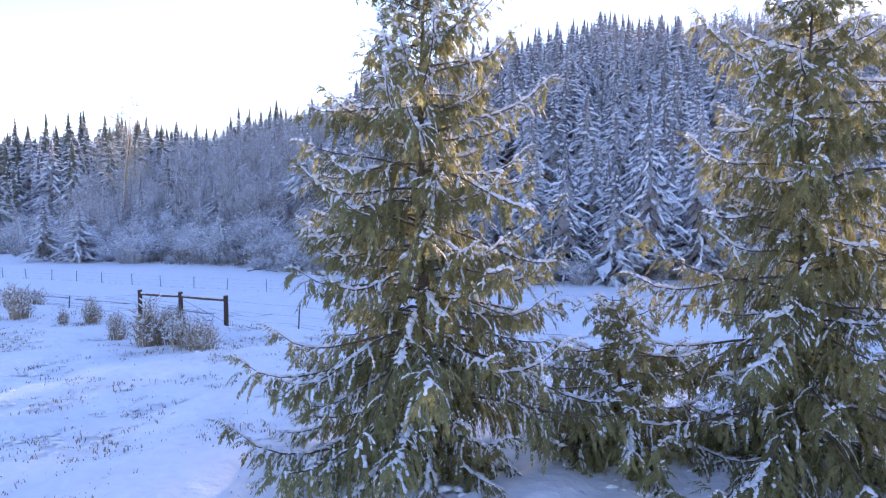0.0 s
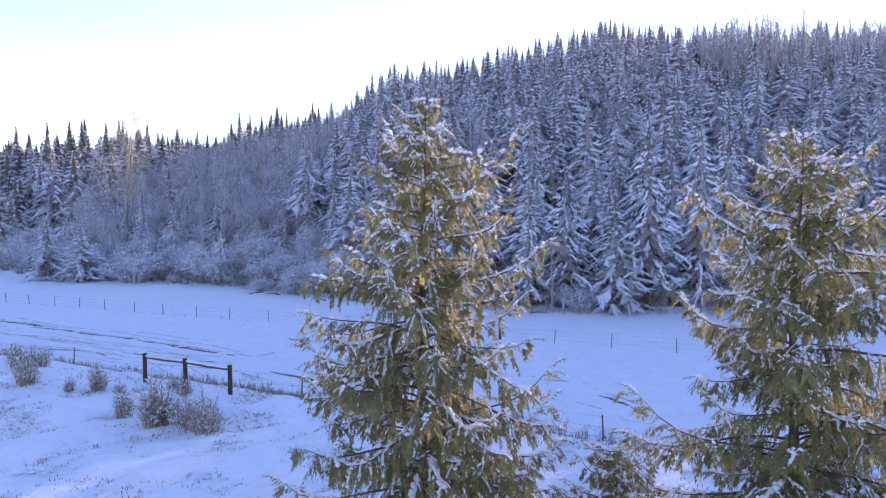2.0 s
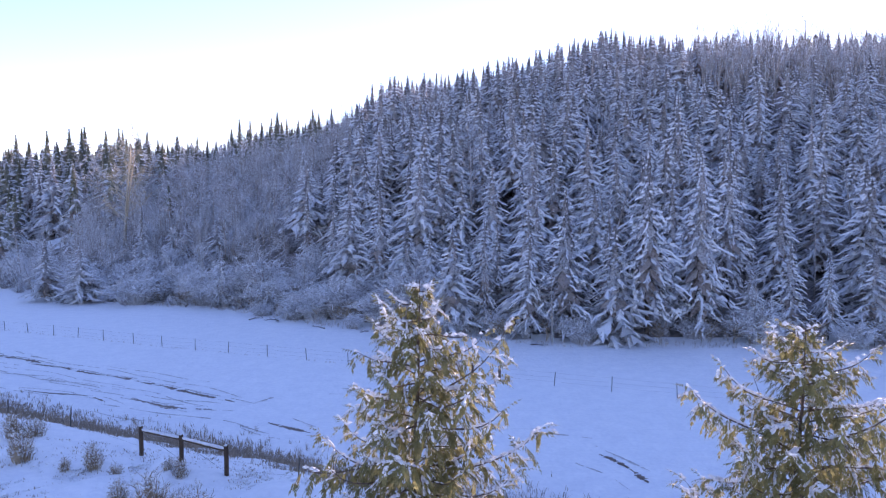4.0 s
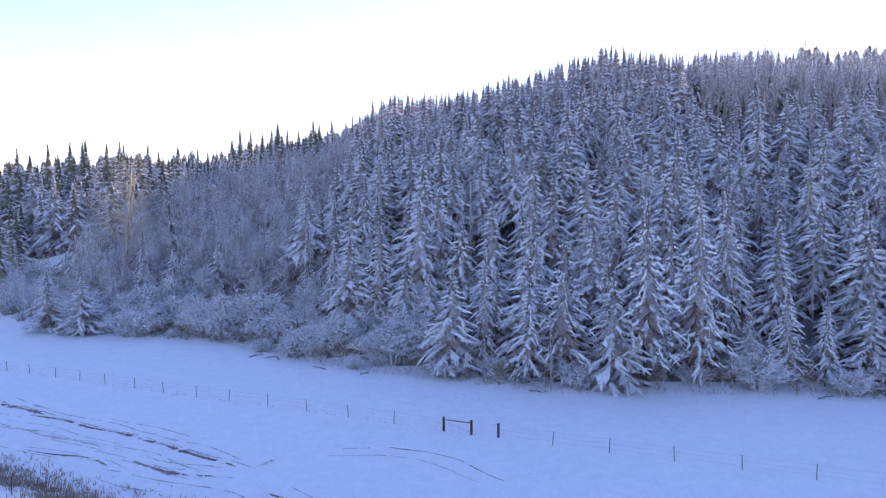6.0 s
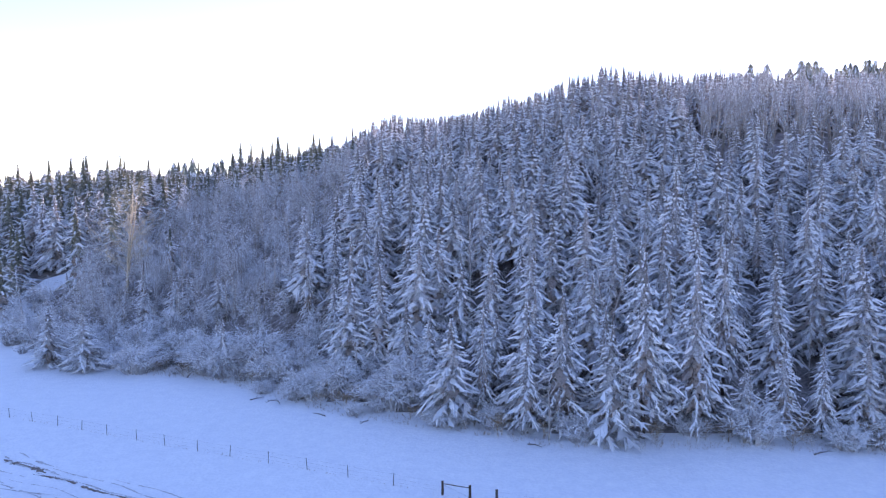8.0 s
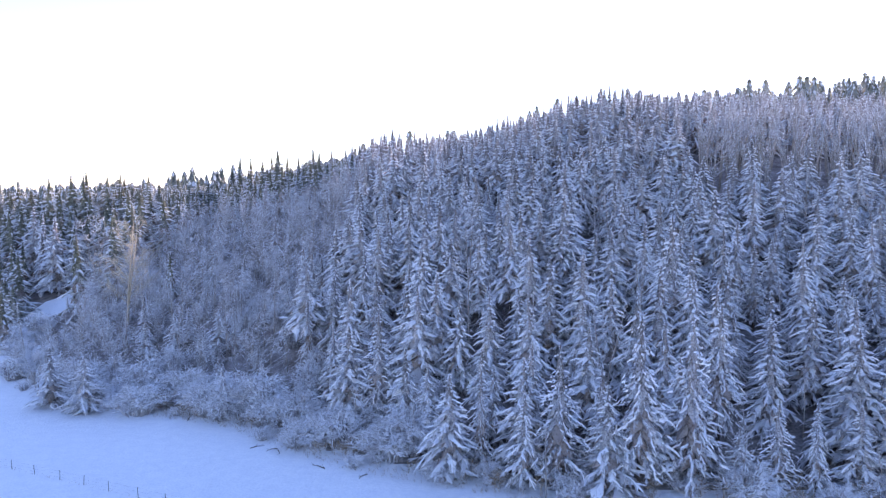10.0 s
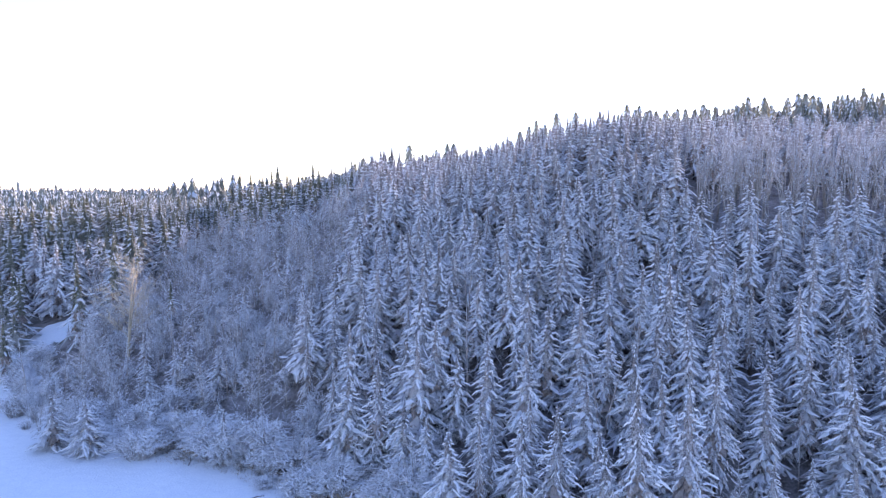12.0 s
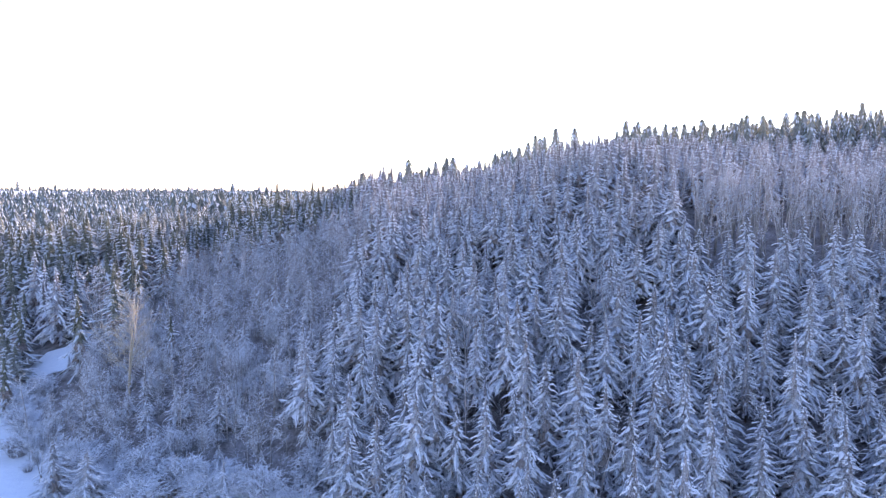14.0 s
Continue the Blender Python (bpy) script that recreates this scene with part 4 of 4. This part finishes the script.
# ---- tracks churned in the snow ----
def track(points, width, seed, mat):
    """A rut of bare mud with ragged edges, lying a little proud of the snow."""
    r = random.Random(seed)
    pts = [Vector((*p, 0)) for p in points]
    s = Soup()
    total = sum((b - a).length for a, b in zip(pts, pts[1:]))
    n = max(10, int(total / 0.16))
    rows = []
    for i in range(n + 1):
        f = i / n * (len(pts) - 1)
        j = min(len(pts) - 2, int(f))
        p = pts[j].lerp(pts[j + 1], f - j)
        d = (pts[j + 1] - pts[j]).normalized()
        q = Vector((-d.y, d.x, 0))
        w = width * (0.5 + 0.3 * math.sin(i * 0.23 + seed) * math.sin(i * 0.061)) * r.uniform(0.45, 1.15) * min(1, 6 * i / n + 0.1, 6 * (n - i) / n + 0.1)
        o = q * (0.18 * math.sin(i * 0.11 + seed) + r.uniform(-0.03, 0.03))
        a, b = p + o + q * w / 2, p + o - q * w / 2
        rows.append([Vector((v.x, v.y, hz(v.x, v.y) + h)) for v, h in ((a, 0.012), (p + o, 0.035), (b, 0.012))])
    for u, v in zip(rows, rows[1:]):
        if math.sin(seed * 3.1 + rows.index(u) * 0.13) > 0.93 or r.random() < 0.04:
            continue
        s.face(u[0], u[1], v[1], v[0])
        s.face(u[1], u[2], v[2], v[1])
    tagged(new("tyre_track", s.mesh("tyre_track", mat)), "muddy wheel rut churned through the snow", "tyre track", "ruts in the pasture", "structure")


RUTS = [([(-43, 71), (-41, 69.5), (-37, 67.3)], 1.0), ([(-38, 67), (-33, 64.8), (-28.3, 62.1), (-24.1, 59.6)], 0.6), ([(-25, 60), (-20.3, 57.3), (-15.5, 53.8)], 0.75),
        ([(-23.6, 54.7), (-20, 52.8), (-16.5, 51.9)], 0.75), ([(-36, 62.5), (-31.2, 60.2), (-27.1, 58)], 0.4), ([(-33, 57.5), (-28, 56), (-25, 54)], 0.35),
        ([(-14, 53.8), (-12.8, 55.6)], 0.4), ([(-11.6, 48.9), (-10, 47.5), (-8.6, 46.4)], 0.6), ([(6.0, 46.6), (9.3, 45.4)], 0.3), ([(9.0, 42.5), (10.2, 40.5), (11, 38.2)], 0.7),
        ([(-8, 57.6), (-4, 58.2), (-1.4, 57.1), (1.2, 55.2), (3.2, 52.8), (4.4, 51)], 0.18), ([(-9, 56.2), (-5, 56.5), (-2, 55.3), (0.8, 53.2), (2.6, 50.8)], 0.18),
        ([(-30, 66), (-24, 62.6), (-19, 60)], 0.22), ([(-44, 66.5), (-38, 63.6), (-33, 62)], 0.3), ([(-18, 50.5), (-14, 48.8), (-11, 46.5)], 0.25), ([(2, 47), (6, 47.5)], 0.2)]
for k, (pts, w) in enumerate(RUTS):
    track(pts, w * 1.35, 300 + k, MUD if k in (0, 1, 2, 3, 5, 7, 9, 10) else SLUSH)
    if w > 0.5:
        track([(x + 0.3, y + 1.6) for x, y in pts], w * 0.5, 340 + k, SLUSH)
        track([(x - 1.5, y - 1.2) for x, y in pts], w * 0.35, 380 + k, SLUSH)
    if k < 6:
        track([(x + 1.7, y - 0.5) for x, y in pts], w * 0.5, 420 + k, SLUSH)
        track([(x - 0.8, y + 0.7) for x, y in pts], w * 0.45, 460 + k, SLUSH)
        track([(x - 2.6, y - 2.6) for x, y in pts], w * 0.4, 500 + k, SLUSH)


# ---- brush and dry grass on the bank ----
def broom(seed, tall, wide, stems):
    r = random.Random(seed)
    wood, white = Soup(), Soup()
    up = Vector((0, 0, 1))
    for _ in range(stems):
        a = r.uniform(0, math.tau)
        out = Vector((math.cos(a), math.sin(a), 0))
        w = wide * math.sqrt(r.random())
        h = tall * r.uniform(0.35, 1.0) * (1.05 - 0.55 * (w / wide) ** 2)
        b = out * (0.55 * w) + Vector((r.uniform(-0.1, 0.1), r.uniform(-0.1, 0.1), 0))
        m, e = b + out * w * 0.2 + up * h * 0.6, b + out * w * 0.55 + up * h
        wood.tube([b - up * 0.15, m, e], [0.010, 0.008, 0.0], 3, cap=False)
        for _ in range(6):
            c = b.lerp(m, r.uniform(0.4, 1)) if r.random() < 0.4 else m.lerp(e, r.uniform(0, 0.9))
            d = (out * r.uniform(-0.2, 0.9) + Vector((r.uniform(-0.8, 0.8), r.uniform(-0.8, 0.8), r.uniform(0.1, 1)))).normalized()
            wood.tube([c, c + d * h * r.uniform(0.15, 0.35)], [0.007, 0.0], 3, cap=False)
            if r.random() < 0.3:
                white.blob(c + d * 0.06 + up * 0.02, d * 0.07, d.cross(up).normalized() * 0.025, up * 0.025, r)
    return wood, white


BROOM_FORMS = [broom(80 + i, 1.0, w, 95) for i, w in enumerate((0.34, 0.6, 0.45))]
brooms = Kind([lambda i=i: thing("brush_clump", [("twigwork", BROOM_FORMS[i][0], BRUSH, False), ("snow_load", BROOM_FORMS[i][1], TREE_SNOW, True)],
                                 "clump of brown leafless brush poking out of snow", "bush", "brush on the bank") for i in range(3)])
for k, (x, y, s) in enumerate(((-12.6, 28.3, 1.15), (-9.2, 26.6, 1.5), (-10.8, 27.1, 1.9), (-15.5, 32.3, 1.25), (-9.9, 27.4, 1.2), (-19.1, 33.0, 1.35), (-11.2, 31.1, 1.0), (-20.4, 36.4, 1.2),
                               (-21.2, 36.0, 1.3), (-16.6, 32.0, 0.7), (-8.5, 26.0, 1.1), (-11.9, 31.6, 0.8), (-22.6, 38.2, 0.9), (-14.2, 31.6, 0.6))):
    brooms.put(k, place(x, y, s, k * 1.7, 1.0, 0.02))

grass = Soup()
r = random.Random(9)
up = Vector((0, 0, 1))


def tuft(x, y, tall, blades, wide=0.008):
    z = hz(x, y)
    for _ in range(blades):
        a = r.uniform(0, math.tau)
        b = Vector((x + r.uniform(-0.12, 0.12), y + r.uniform(-0.12, 0.12), z - 0.03))
        lean = Vector((math.cos(a), math.sin(a), 0)) * tall * r.uniform(0.1, 0.7)
        w = Vector((-math.sin(a), math.cos(a), 0)) * wide
        h = up * tall * r.uniform(0.5, 1)
        grass.face(b - w, b + w, b + lean * 0.5 + h * 0.7 + w * 0.7, b + lean * 0.5 + h * 0.7 - w * 0.7)
        grass.face(b + lean * 0.5 + h * 0.7 - w * 0.7, b + lean * 0.5 + h * 0.7 + w * 0.7, b + lean + h)


for _ in range(7000):                       # the rough strip at the foot of the bank
    x = r.uniform(-42, 20)
    s = 35.2 + r.gauss(0, 1.7) + 0.4 * math.sin(x * 0.35)
    tuft(x, s - 0.5 * x, r.uniform(0.2, 0.65), 4, 0.016)
for _ in range(10500):                       # stalks through the snow of the bank
    x, y = r.uniform(-28, 14), r.uniform(9, 36)
    if noise.noise(Vector((x * 0.25, y * 0.25, 3))) + 0.3 * r.random() > 0.0:
        tuft(x, y, r.uniform(0.04, 0.15), 3, 0.015)
clods = Soup()
for _ in range(6500):                       # lumps of snow over hidden grass, and leaf tips between them
    x, y = r.uniform(-24, 12), r.uniform(9, 33)
    if y + 0.5 * x > 34 or noise.noise(Vector((x * 0.35, y * 0.35, 8))) < -0.15:
        continue
    q = r.uniform(0.04, 0.13)
    a = r.uniform(0, math.tau)
    clods.blob(Vector((x, y, hz(x, y) - 0.01)), Vector((math.cos(a), math.sin(a), 0)) * q * 1.4, Vector((-math.sin(a), math.cos(a), 0)) * q, up * q * r.uniform(0.35, 0.7), r, 0.35)
    if r.random() < 0.5:
        tuft(x + 0.08, y - 0.1, r.uniform(0.03, 0.09), 2, 0.012)
tagged(new("snow_clods", clods.mesh("snow_clods", SNOW, smooth=True)), "small lumps of snow over the grass of the bank", "snow", kind="stuff")
for _ in range(900):                        # weeds at the edge of the wood
    x = r.uniform(-60, 50)
    tuft(x, float(edge(x)) + r.uniform(-1.2, 1.5), r.uniform(0.3, 0.7), 5)
for x in FAR_X:
    for _ in range(14):
        u = x + r.uniform(0, 3.8)
        tuft(u, 62.3 - 0.445 * u + r.uniform(-0.15, 0.15), r.uniform(0.1, 0.3), 3)
tagged(new("dry_grass", grass.mesh("dry_grass", DRY_GRASS)), "dry brown grass and weeds standing out of snow", "grass", kind="stuff")
